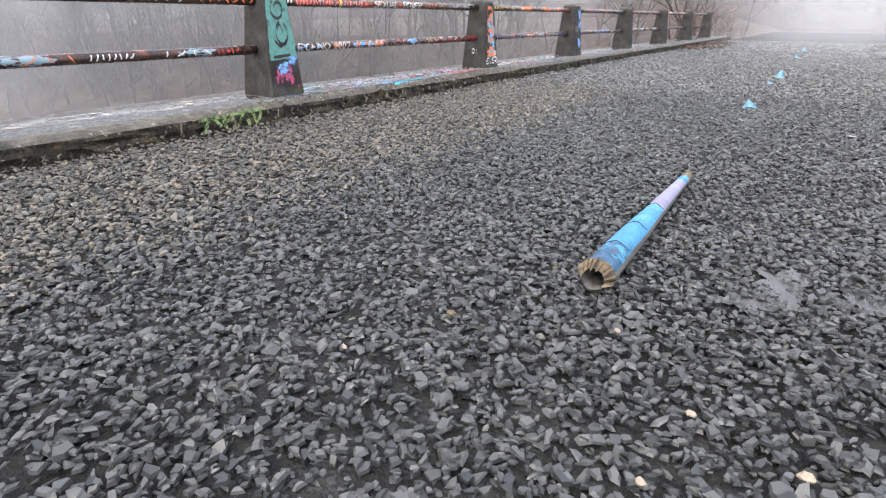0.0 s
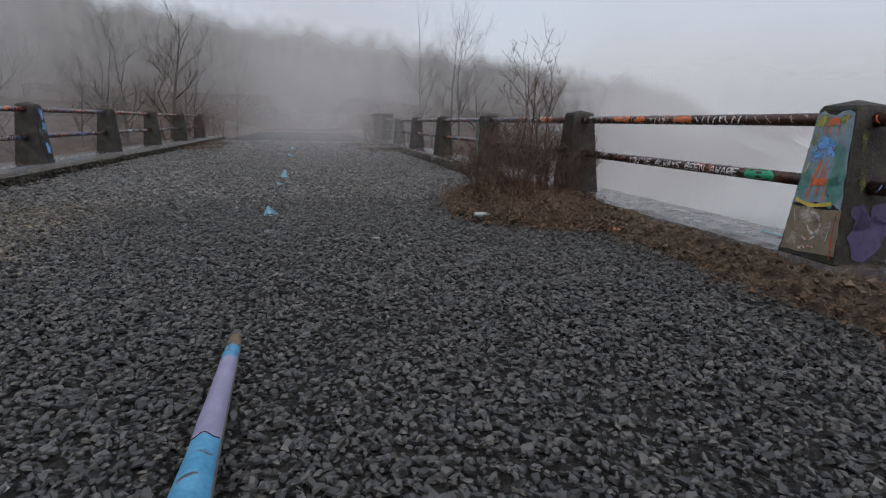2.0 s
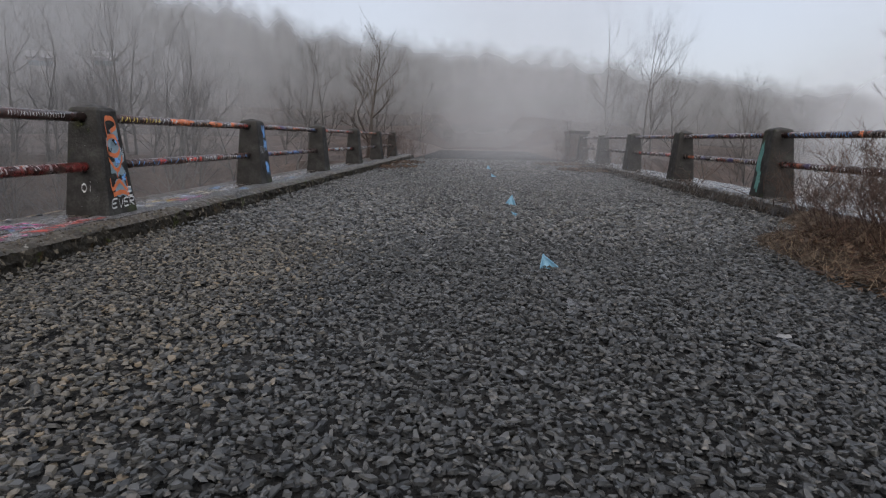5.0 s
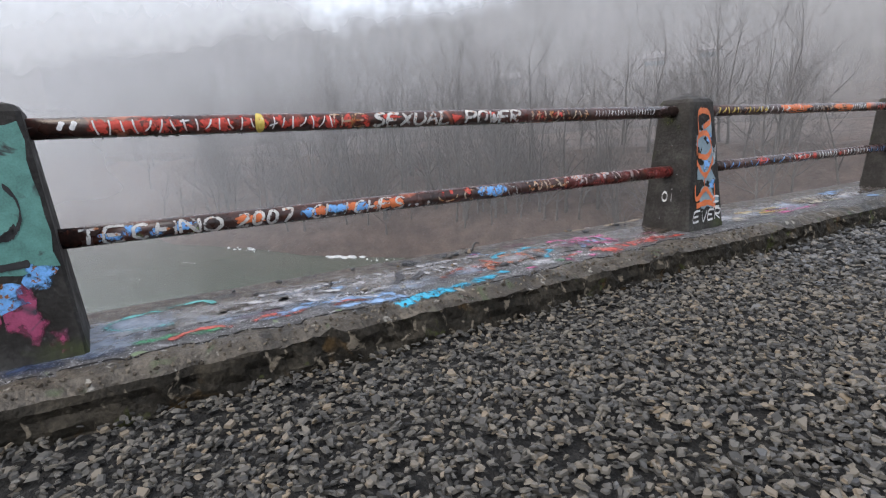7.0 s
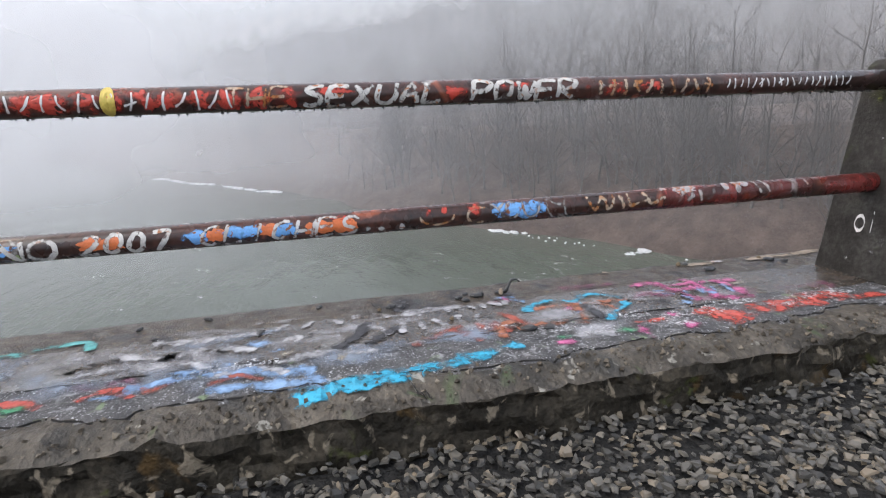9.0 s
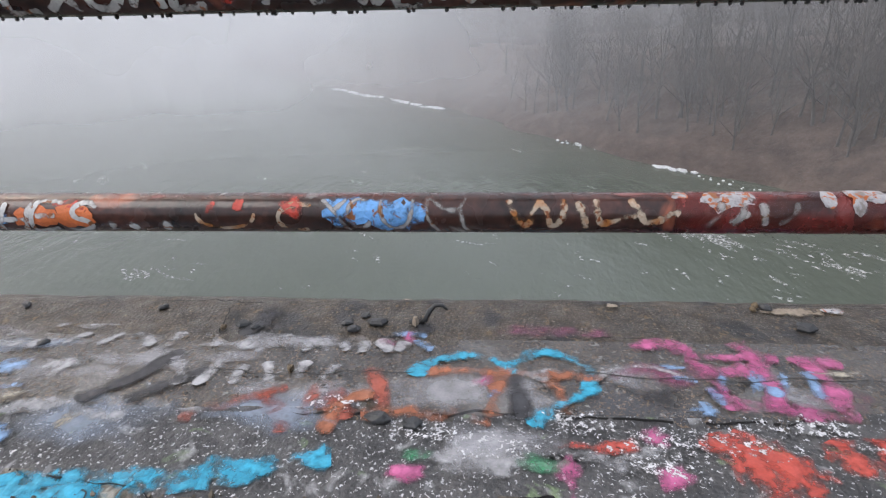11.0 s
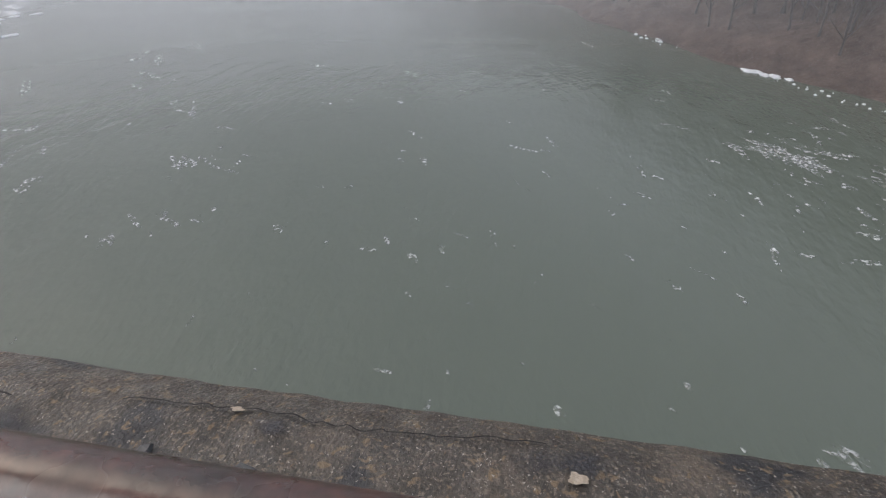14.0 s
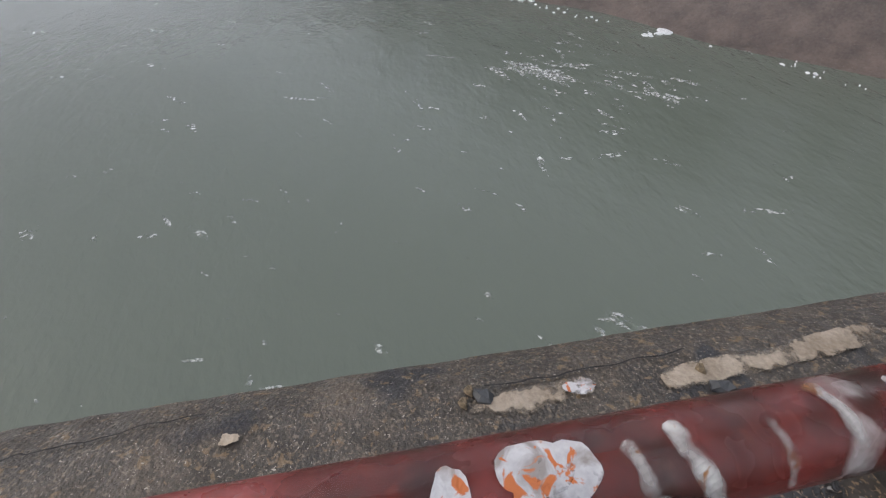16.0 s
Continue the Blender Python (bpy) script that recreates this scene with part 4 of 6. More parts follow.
strokes("red_letter", [[(6.10, -4.72), (6.22, -4.79), (6.35, -4.865)], [(6.29, -4.85), (6.35, -4.76), (6.40, -4.68)], [(6.43, -4.72), (6.43, -4.82), (6.45, -4.89), (6.50, -4.82), (6.55, -4.74)], [(6.57, -4.97), (6.62, -4.84), (6.62, -4.74)], [(6.44, -4.78), (6.53, -4.81)]],
        0.062, kp, K_red_dull, kerb_l)
strokes("pink_letter", [[(7.36, -5.11), (7.48, -5.13), (7.54, -5.0), (7.55, -4.80)], [(7.50, -5.04), (7.63, -5.06), (7.78, -5.07)], [(7.70, -5.16), (7.71, -4.97), (7.66, -4.80)], [(7.80, -5.05), (7.95, -5.04)], [(7.54, -4.97), (7.72, -5.0)], [(7.84, -5.06), (7.86, -4.92), (7.80, -4.80)], [(7.56, -4.82), (7.86, -4.80)]],
        0.075, kp, K_pink, kerb_l, "pink spray letters")
blots("flag_patch", [(6.60, -5.12, 0.045, 0.035)], kp, K_pink, kerb_l)
strokes("sky_stroke", [[(6.60, -5.17), (6.72, -5.16)], [(6.68, -5.13), (6.74, -5.07)], [(7.42, -4.95), (7.50, -4.93)], [(7.53, -4.91), (7.53, -4.82)], [(7.69, -5.0), (7.69, -4.86)], [(7.83, -4.99), (7.80, -4.86)]], 0.05, kp, K_sky, kerb_l)
blots("blue_fill", [(7.57, -4.94, 0.022, 0.07, 0.3), (7.66, -4.93, 0.02, 0.08, 0.3), (7.74, -4.95, 0.022, 0.06, 0.3), (7.48, -4.80, 0.04, 0.03), (7.45, -5.0, 0.05, 0.02)], kp, K_sky, kerb_l)
strokes("red_scrawl", [[(7.46, -4.72), (7.50, -4.60), (7.54, -4.50)], [(7.50, -4.72), (7.60, -4.60), (7.62, -4.52)], [(7.72, -4.70), (7.8, -4.60), (7.9, -4.66), (8.1, -4.60)], [(8.0, -4.72), (8.3, -4.66)]], 0.14, kp, K_red, kerb_l, "bright red spray scrawl")
blots("red_patch", [(7.2, -4.66, 0.12, 0.03), (8.0, -4.68, 0.25, 0.04), (8.35, -4.62, 0.16, 0.04)], kp, K_red, kerb_l)
blots("pink_patch", [(7.1, -4.58, 0.05, 0.08), (7.32, -4.70, 0.06, 0.05), (7.32, -4.57, 0.05, 0.05), (6.66, -5.13, 0.04, 0.05), (6.72, -4.56, 0.06, 0.04), (6.9, -4.9, 0.04, 0.05)], kp, K_pink, kerb_l)
strokes("white_letter", scribble(6.3, 6.68, -5.14, -5.05, 6, 5) + scribble(5.95, 6.5, -5.0, -4.86, 6, 8) + scribble(5.5, 6.3, -5.18, -5.06, 7, 15), 0.05, kp, K_white, kerb_l)
blots("white_patch", [(5.62, -4.95, 0.10, 0.05), (5.95, -4.86, 0.05, 0.02, 0.5), (6.9, -4.92, 0.05, 0.05), (7.05, -4.95, 0.07, 0.04), (5.2, -4.92, 0.15, 0.05), (4.9, -4.85, 0.2, 0.05), (6.9, -4.6, 0.2, 0.05), (7.2, -4.62, 0.12, 0.06), (5.5, -5.2, 0.2, 0.03), (6.1, -5.1, 0.2, 0.05)], kp, K_white, kerb_l)
blots("sky_patch", [(5.45, -4.95, 0.08, 0.05), (5.55, -4.84, 0.07, 0.03), (6.93, -4.86, 0.035, 0.035), (5.25, -4.75, 0.12, 0.04), (4.95, -4.62, 0.1, 0.03)], kp, K_sky, kerb_l)
strokes("white_arc", [arc(7.35, -4.88, 0.14, 0.12, 200, 330)], 0.03, kp, K_white, kerb_l)
strokes("turquoise_loop", [arc(4.4, -5.0, 0.2, 0.16, 60, 300), [(4.5, -5.18), (4.7, -5.22), (4.75, -5.1)]], 0.07, kp, K_teal, kerb_l)
blots("green_patch", [(4.42, -4.66, 0.16, 0.05), (4.65, -4.62, 0.12, 0.035), (7.02, -4.6, 0.08, 0.04), (6.75, -4.62, 0.06, 0.03)], kp, K_green, kerb_l)
strokes("red_scrawl", [[(4.45, -4.60), (4.6, -4.68), (4.75, -4.60)], [(4.85, -4.62), (4.95, -4.68), (5.05, -4.60)]], 0.07, kp, K_red, kerb_l)
strokes("dark_stroke", [[(5.95, -5.05), (5.88, -4.9), (5.78, -4.78)], [(6.08, -4.95), (5.98, -4.85), (5.92, -4.78)], [(6.16, -5.3), (6.1, -5.15)], [(6.99, -4.95), (7.0, -4.75)]], 0.07, kp, K_dark, kerb_l)
blots("dark_patch", [(6.15, -5.28, 0.06, 0.12), (7.35, -4.86, 0.07, 0.05), (6.72, -5.40, 0.06, 0.05), (6.7, -5.22, 0.05, 0.1), (7.35, -5.42, 0.1, 0.05)], kp, K_dark, kerb_l)
smear = on_kerb(0.0045)
blots("white_smear", [(5.55, -4.92, 0.30, 0.10, 0.2), (5.05, -4.85, 0.32, 0.10), (4.65, -5.0, 0.30, 0.14), (5.9, -5.0, 0.30, 0.07), (6.35, -4.85, 0.25, 0.06), (6.85, -4.85, 0.28, 0.10), (7.35, -4.92, 0.22, 0.09, 0.3), (6.3, -5.12, 0.35, 0.06),
                      (6.95, -4.66, 0.25, 0.07), (7.8, -4.86, 0.35, 0.08), (4.2, -4.85, 0.3, 0.15), (5.3, -5.15, 0.3, 0.06), (9.6, -4.8, 0.4, 0.15), (10.6, -4.9, 0.5, 0.15), (11.8, -4.8, 0.6, 0.16), (2.6, -4.8, 0.5, 0.15)], smear, K_smear, kerb_l, "thin white smear")
K_blue_haze = paint("thin_pale_blue_haze", (0.30, 0.36, 0.46), 0.45, None, (7, 0.28, 0.95, 0.4))
blots("blue_haze", [(4.35, -4.92, 0.42, 0.26), (4.85, -4.80, 0.45, 0.20), (5.35, -4.78, 0.45, 0.20), (5.80, -4.74, 0.40, 0.17), (4.15, -4.70, 0.3, 0.16), (6.35, -4.78, 0.35, 0.12), (5.2, -5.02, 0.4, 0.12)], on_kerb(0.0038), K_blue_haze, kerb_l, "thin pale blue spray haze")
blots("blue_haze", [(9.7, -4.80, 0.5, 0.22), (10.6, -4.85, 0.6, 0.22), (11.6, -4.8, 0.6, 0.2)], on_kerb(0.0038), K_blue_haze, kerb_l)
strokes("yellow_stroke", [[(9.75, -4.92), (10.1, -4.86), (10.5, -4.88)], [(9.95, -4.78), (10.4, -4.74)]], 0.09, kp, paint("worn_yellow_spray", (0.45, 0.33, 0.10), 0.6, None, WORN), kerb_l, "yellow spray stroke")
blots("navy_patch", [(3.92, -4.62, 0.30, 0.11), (4.15, -4.60, 0.26, 0.07)], kp, paint("navy_spray", (0.03, 0.05, 0.11), 0.5, None, (12, 0.2, 0.7, 0.4)), kerb_l, "dark navy spray")
strokes("white_swirl", [[(4.85, -5.02), (5.05, -4.92), (5.3, -4.95), (5.45, -4.86)], [(4.95, -4.80), (5.15, -4.84), (5.3, -4.76)], [(5.0, -5.1), (5.2, -5.06), (5.5, -5.08)], [(5.55, -4.72), (5.75, -4.76), (5.95, -4.72)], [(5.25, -4.66), (5.45, -4.70), (5.6, -4.64)]], 0.09, kp, K_white, kerb_l, "worn white spray swirls")
strokes("pink_letter", [[(4.95, -4.62), (5.02, -4.70), (5.1, -4.63), (5.18, -4.70)], [(5.3, -4.60), (5.4, -4.66), (5.5, -4.60)]], 0.05, kp, K_red_dull, kerb_l)
blots("pink_haze", [(7.45, -4.98, 0.25, 0.10), (7.75, -4.85, 0.25, 0.10), (7.2, -5.2, 0.3, 0.06), (6.65, -5.08, 0.07, 0.09), (8.3, -4.8, 0.3, 0.08), (4.95, -4.74, 0.25, 0.06)], on_kerb(0.0052), K_pink_haze, kerb_l, "thin pink spray haze")
blots("white_speckle", [(6.75 + 0.19 * i, -4.70 + 0.05 * math.sin(i * 2.3), 0.15, 0.06) for i in range(9)] + [(7.3, -4.60, 0.12, 0.05), (6.5, -4.80, 0.12, 0.04), (5.4, -4.75, 0.2, 0.05)], on_kerb(0.0065), K_speckle, kerb_l, "white paint speckle")
blots("cream_patch", [(5.6, -4.80, 0.07, 0.03), (5.8, -4.72, 0.03, 0.06), (7.9, -4.98, 0.1, 0.02)], kp, K_cream, kerb_l)
for yy in (9.7, 10.4, 11.2, 12.0, 2.6, 1.8, 0.9, 0.0, 14.5):
    rr = random.Random(int(yy * 10))
    blots("spray_patch", [(yy + rr.uniform(-0.3, 0.3), rr.uniform(-5.2, -4.6), rr.uniform(0.15, 0.4), rr.uniform(0.04, 0.12)) for _ in range(3)], kp, rr.choice([K_sky, K_white, K_pink, K_cream, K_white]), kerb_l)
cracks = [[(6.35, -5.42), (6.5, -5.44), (6.6, -5.45), (6.74, -5.45)], [(6.72, -5.45), (6.85, -5.43), (6.97, -5.44), (7.1, -5.45), (7.3, -5.48)], [(6.02, -5.16), (6.0, -5.25), (5.98, -5.34)],
          [(6.1, -4.95), (6.3, -4.92), (6.5, -4.94), (6.7, -4.95)], [(7.2, -4.96), (7.5, -4.93), (7.8, -4.95), (8.2, -4.93)], [(7.9, -5.42), (8.1, -5.41), (8.4, -5.43)], [(7.25, -5.16), (7.42, -5.17)],
          [(5.7, -5.38), (5.9, -5.40), (6.1, -5.38)], [(5.9, -4.52), (6.02, -4.47), (6.08, -4.36)], [(6.05, -4.40), (6.1, -4.36)]]
def jag(line, r):
    out = []
    for (ua, va), (ub, vb) in zip(line, line[1:]):
        out += [(ua + (ub - ua) * i / 5 + r.uniform(-0.006, 0.006), va + (vb - va) * i / 5 + r.uniform(-0.008, 0.008)) for i in range(5)]
    return out + [line[-1]]


strokes("crack", [jag(c, random.Random(i)) for i, c in enumerate(cracks)], 0.0045, on_kerb(0.007), M_crack, kerb_l)
# ragged lip of the tar layer
lip = [[(y, -4.485 + ragged(y, 8.0, 0.09)) for y in [a + 0.035 * i for i in range(10)]] for a in [3.5 + 0.33 * j for j in range(17)]]
strokes("layer_lip", lip, 0.003, on_kerb(0.003), M_crack, kerb_l)
lip2 = [[(y, -4.77 + ragged(y, 3.0, 0.05)) for y in [a + 0.035 * i for i in range(9)]] for a in [3.5 + 0.36 * j for j in range(15)] if int(a * 7) % 3]
strokes("layer_lip", lip2, 0.0022, on_kerb(0.003), M_crack, kerb_l)
M_mortar_patch = mat("worn_pale_mortar", [(0.16, 0.125, 0.09), (0.34, 0.29, 0.235)], 12, (0.7, 0.95), 0.8, 70, 0.008, worn=(26, 0.24, 0.44, 0.26))
strokes("mortar_patch", [[(7.86, -5.355), (7.95, -5.36), (8.03, -5.365), (8.14, -5.37)], [(8.30, -5.345), (8.5, -5.36), (8.75, -5.375), (9.1, -5.40)]], 0.068, on_kerb(0.005), M_mortar_patch, kerb_l, "pale patch of mortar")
blots("white_fleck", [(8.11, -5.372, 0.035, 0.022)], on_kerb(0.0075), P_blotch, kerb_l, "white paint fleck", 0.15)
blots("mortar_chip", [(7.36, -5.385, 0.022, 0.011), (6.62, -5.44, 0.016, 0.008)], on_kerb(0.01), M_mortar, kerb_l)
# lime lettering on the kerb face


def on_face(u, v):
    return Vector((KL + 0.05, u, v))


strokes("lime_letter", [[(2.4, 0.14), (2.5, 0.28), (2.6, 0.18)], [(2.65, 0.28), (2.66, 0.15)], [(2.62, 0.22), (2.76, 0.24)], [(2.8, 0.15), (2.9, 0.28), (2.95, 0.15)], [(3.0, 0.28), (3.05, 0.16), (3.12, 0.29)], [(2.35, 0.27), (3.2, 0.30)]], 0.035, on_face, P_lime, kerb_l, "lime green spray letters")
kpr = lambda u, v: Vector((v, u, KT + 0.016))
for yy, m in ((3.0, K_red), (2.4, K_white), (1.9, K_red), (4.6, K_teal), (5.2, K_white), (3.5, K_white), (6.0, K_white), (9.0, K_white), (13.5, K_white)):
    blots("spray_patch", [(yy, 4.45, 0.3, 0.06), (yy + 0.2, 4.2, 0.2, 0.04)], kpr, m, kerb_r)

# ---- graffiti on posts ----


def post_face(side):
    """On the road face of a post: u from -1 to 1 across it, v the height."""
    h = (TOP_L if side == "l" else TOP) - KT

    def place(u, v):
        t = max(0.0, min(1.0, (v - 0.06) / (h - 0.09)))
        hx, hy = 0.243 + (0.165 - 0.243) * t, 0.262 + (0.165 - 0.262) * t
        f = 1 if side == "l" else -1
        return Vector((f * (hx + 0.006), u * hy * 0.93, v))
    return place


def post_side(side):
    """On the face of a post that looks back along the road: u from -1 to 1 across it, v the height."""
    h = (TOP_L if side == "l" else TOP) - KT

    def place(u, v):
        t = max(0.0, min(1.0, (v - 0.06) / (h - 0.09)))
        hx, hy = 0.243 + (0.165 - 0.243) * t, 0.262 + (0.165 - 0.262) * t
        return Vector((u * hx * 0.93, -hy - 0.006, v))
    return place


P_moss_yellow = paint("yellow_green_paint", (0.28, 0.30, 0.07), 0.6, None, (30, 0.2, 0.55, 0.3))
M_moss = paint("dull_moss", (0.10, 0.11, 0.035), 0.9, None, (30, 0.3, 0.7, 0.4))


def face_fill(name, v0, v1, side, material, parent, label=""):
    bm = bmesh.new()
    pl = post_face(side)
    rows = []
    for j in range(9):
        v = v0 + (v1 - v0) * j / 8
        rows.append([bm.verts.new(pl(-1 + 2 * i / 6 + (random.uniform(-0.08, 0.02) if i in (0, 6) else 0) * (1 if i else -1), v + (random.uniform(-0.02, 0.02) if j in (0, 8) else 0)) + Vector((-0.002 if side == "l" else 0.002, 0, 0))) for i in range(7)])
    for a, b in zip(rows, rows[1:]):
        for i in range(6):
            bm.faces.new((a[i], a[i + 1], b[i + 1], b[i]))
    return part(name, bm, material, parent, label)


pf_l, pf_r = post_face("l"), post_face("r")
p = posts["l", -1]
tagged(p, "tapered concrete railing post painted turquoise with a black cartoon scrawl", "post")
face_fill("turquoise_paint", 0.42, 1.07, "l", P_teal, p, "turquoise painted face")
strokes("black_scrawl", [arc(-0.1, 0.95, 0.5, 0.09, 150, 400), arc(0.1, 0.98, 0.35, 0.05, 0, 200), arc(0.1, 0.70, 0.45, 0.12, 100, 420), [(-0.5, 0.62), (-0.1, 0.56), (0.4, 0.62)], [(-0.2, 0.74), (0.0, 0.80), (0.2, 0.72)], [(-0.7, 0.44), (0.5, 0.46)]], 0.035, lambda u, v: pf_l(u, v) + Vector((0.002, 0, 0)), P_black, p)
blots("pink_paint", [(-0.5, 0.22, 0.25, 0.12), (0.3, 0.22, 0.35, 0.15), (0.7, 0.1, 0.2, 0.09)], pf_l, P_pink, p)
blots("blue_paint", [(-0.1, 0.32, 0.5, 0.06), (0.6, 0.40, 0.3, 0.06)], pf_l, P_sky, p)
p = posts["l", 0]
tagged(p, "tapered dark mossy concrete post with orange and blue spray letters", "post")
zig = lambda u, v: pf_l(u, v) + Vector((0.002, 0, 0))
blots("blue_paint", [(0.1, 0.88, 0.5, 0.09), (0.25, 0.68, 0.55, 0.11), (0.0, 0.48, 0.5, 0.10), (0.1, 0.27, 0.5, 0.09), (-0.3, 0.78, 0.3, 0.08)], pf_l, P_bluegrey, p)
blots("sky_patch", [(0.35, 0.80, 0.22, 0.05), (0.1, 0.57, 0.25, 0.05), (0.45, 0.40, 0.2, 0.05)], lambda u, v: pf_l(u, v) + Vector((0.0015, 0, 0)), P_sky, p)
for pts in ([(-0.45, 0.84), (-0.5, 1.02), (0.3, 1.03), (0.5, 0.95), (-0.1, 0.90)], [(-0.6, 0.66), (-0.5, 0.82), (0.2, 0.84), (0.5, 0.72), (0.1, 0.64), (-0.5, 0.66)], [(-0.6, 0.60), (0.0, 0.48), (0.6, 0.62)],
            [(0.0, 0.50), (-0.1, 0.40)], [(-0.7, 0.40), (-0.6, 0.28), (0.0, 0.36), (0.5, 0.26), (0.6, 0.40)], [(-0.6, 0.22), (0.1, 0.24), (0.6, 0.20)]):
    strokes("orange_letter", [pts], 0.048, zig, P_orange, p, "orange spray letter")
strokes("white_drip", [[(0.75, 0.72), (0.7, 0.62)], [(0.55, 0.70), (0.7, 0.62), (0.85, 0.74)], [(0.45, 0.19), (0.5, 0.28), (0.85, 0.28)], [(0.48, 0.235), (0.8, 0.235)], [(0.45, 0.19), (0.85, 0.19)]], 0.016, zig, P_white, p)
south_l = post_side("l")
strokes("white_letter", [arc(-0.05, 0.30, 0.13, 0.04, 0, 360, 12), [(0.28, 0.33), (0.27, 0.26)], [(0.29, 0.37), (0.28, 0.36)]], 0.018, south_l, P_white, p)
blots("pale_fleck", [(-0.5, 0.42, 0.05, 0.015), (0.5, 0.5, 0.06, 0.012), (0.62, 0.22, 0.05, 0.03), (0.4, 0.16, 0.08, 0.012), (0.1, 0.75, 0.05, 0.012), (0.7, 0.36, 0.08, 0.02), (-0.2, 0.10, 0.06, 0.012)], south_l, K_white, p)
blots("moss_patch", [(-0.2, 0.97, 0.5, 0.05), (0.4, 0.90, 0.3, 0.04)], south_l, M_moss, p, "yellow-green moss")
lettering("writing_ever", "EVER", -0.8, 0.95, 0.08, 0.17, zig, 0.018, P_white, p, "white painted word")
p = posts["l", 1]
tagged(p, "tapered concrete post with blue and white spray marks", "post")
blots("blue_paint", [(0.4, 0.95, 0.5, 0.12), (0.5, 0.7, 0.4, 0.12), (0.4, 0.3, 0.4, 0.12)], pf_l, P_sky, p)
strokes("white_scrawl", scribble(-0.9, 0.2, 0.55, 0.7, 4, 3), 0.03, zig, P_white, p)
p = posts["r", 0]
tagged(p, "tapered concrete post painted blue-grey with orange and yellow graffiti", "post")
zr = lambda u, v: pf_r(u, v) + Vector((-0.002, 0, 0))
zr2 = lambda u, v: pf_r(u, v) + Vector((-0.004, 0, 0))
face_fill("blue_grey_paint", 0.40, 1.06, "r", P_bluegrey, p, "blue-grey painted face")
face_fill("dull_paint", 0.02, 0.38, "r", paint("ochre_grey_paint", (0.20, 0.17, 0.12)), p)
blots("yellow_green_patch", [(0.5, 1.0, 0.4, 0.05), (-0.4, 1.02, 0.4, 0.035), (0.7, 0.86, 0.2, 0.08)], zr, P_moss_yellow, p, "yellow-green spray")
blots("sky_patch", [(0.25, 0.84, 0.45, 0.055), (0.45, 0.76, 0.3, 0.06), (-0.15, 0.80, 0.22, 0.05)], zr, P_sky, p)
blots("teal_patch", [(-0.6, 0.70, 0.3, 0.14), (-0.55, 0.5, 0.32, 0.1), (0.75, 0.55, 0.2, 0.12)], zr, P_teal, p)
strokes("orange_letter", [[(0.45, 0.44), (0.35, 0.58), (0.15, 0.72)], [(-0.25, 0.44), (-0.15, 0.58), (0.0, 0.72)], [(0.4, 0.56), (-0.25, 0.57)], [(0.1, 0.46), (0.05, 0.66)], [(0.1, 0.90), (0.0, 1.02)], [(-0.3, 0.90), (-0.25, 1.0), (0.25, 0.99)], [(0.35, 0.88), (0.3, 0.98)]], 0.05, zr2, P_orange, p, "orange spray letter")
strokes("yellow_stroke", [[(-0.6, 0.94), (-0.65, 1.04)], [(0.55, 0.92), (0.5, 1.04)], [(0.85, 0.42), (0.2, 0.39), (-0.6, 0.42)], [(0.8, 0.62), (0.7, 0.70)]], 0.028, zr2, P_yellow, p)
blots("ochre_patch", [(0.2, 0.30, 0.5, 0.08), (-0.5, 0.22, 0.35, 0.1), (0.6, 0.12, 0.3, 0.06)], zr, K_cream, p)
strokes("cream_scrawl", [arc(0.1, 0.24, 0.45, 0.10, 0, 300), arc(-0.1, 0.26, 0.22, 0.07, 0, 360), [(0.8, 0.34), (0.5, 0.18), (0.45, 0.08)], [(-0.7, 0.30), (-0.6, 0.12)], [(-0.3, 0.10), (0.3, 0.06)]], 0.026, zr2, P_white_rust, p)
strokes("brown_line", [[(-0.85, 0.03), (-0.8, 0.2), (-0.86, 0.36)]], 0.05, zr, P_red, p)
south_r = post_side("r")
blots("purple_paint", [(0.1, 0.20, 0.75, 0.16), (-0.4, 0.34, 0.4, 0.1), (0.5, 0.36, 0.35, 0.08)], south_r, P_purple, p, "dark purple spray")
blots("moss_patch", [(-0.6, 0.85, 0.25, 0.12), (-0.5, 0.62, 0.3, 0.1)], south_r, M_moss, p)
p = posts["r", 2]
tagged(p, "tapered concrete post with turquoise drips", "post")
blots("turquoise_paint", [(0.5, 0.7, 0.4, 0.25), (0.2, 0.3, 0.4, 0.2)], pf_r, P_teal, p)

# ---- loose stones and scraps on the kerb ----


def flake(bm, r, thick, seed):
    rr = random.Random(seed)
    n = rr.randint(5, 7)
    ang = sorted(rr.uniform(0, 2 * math.pi) for _ in range(n))
    rad = [r * rr.uniform(0.75, 1.15) for _ in range(n)]
    ang = [2 * math.pi * (i + rr.uniform(-0.3, 0.3)) / n for i in range(n)]
    lo = [bm.verts.new((rad[i] * math.cos(ang[i]), rad[i] * 0.7 * math.sin(ang[i]), 0)) for i in range(n)]
    mid = [bm.verts.new((v.co.x * 1.04, v.co.y * 1.04, thick * rr.uniform(0.35, 0.6))) for v in lo]
    hi = [bm.verts.new((v.co.x * rr.uniform(0.5, 0.85), v.co.y * rr.uniform(0.5, 0.85), thick * rr.uniform(0.75, 1.1))) for v in lo]
    for i in range(n):
        j = (i + 1) % n
        bm.faces.new((lo[i], lo[j], mid[j], mid[i]))
        bm.faces.new((mid[i], mid[j], hi[j], hi[i]))
    bm.faces.new(lo[::-1])
    bm.faces.new(hi)


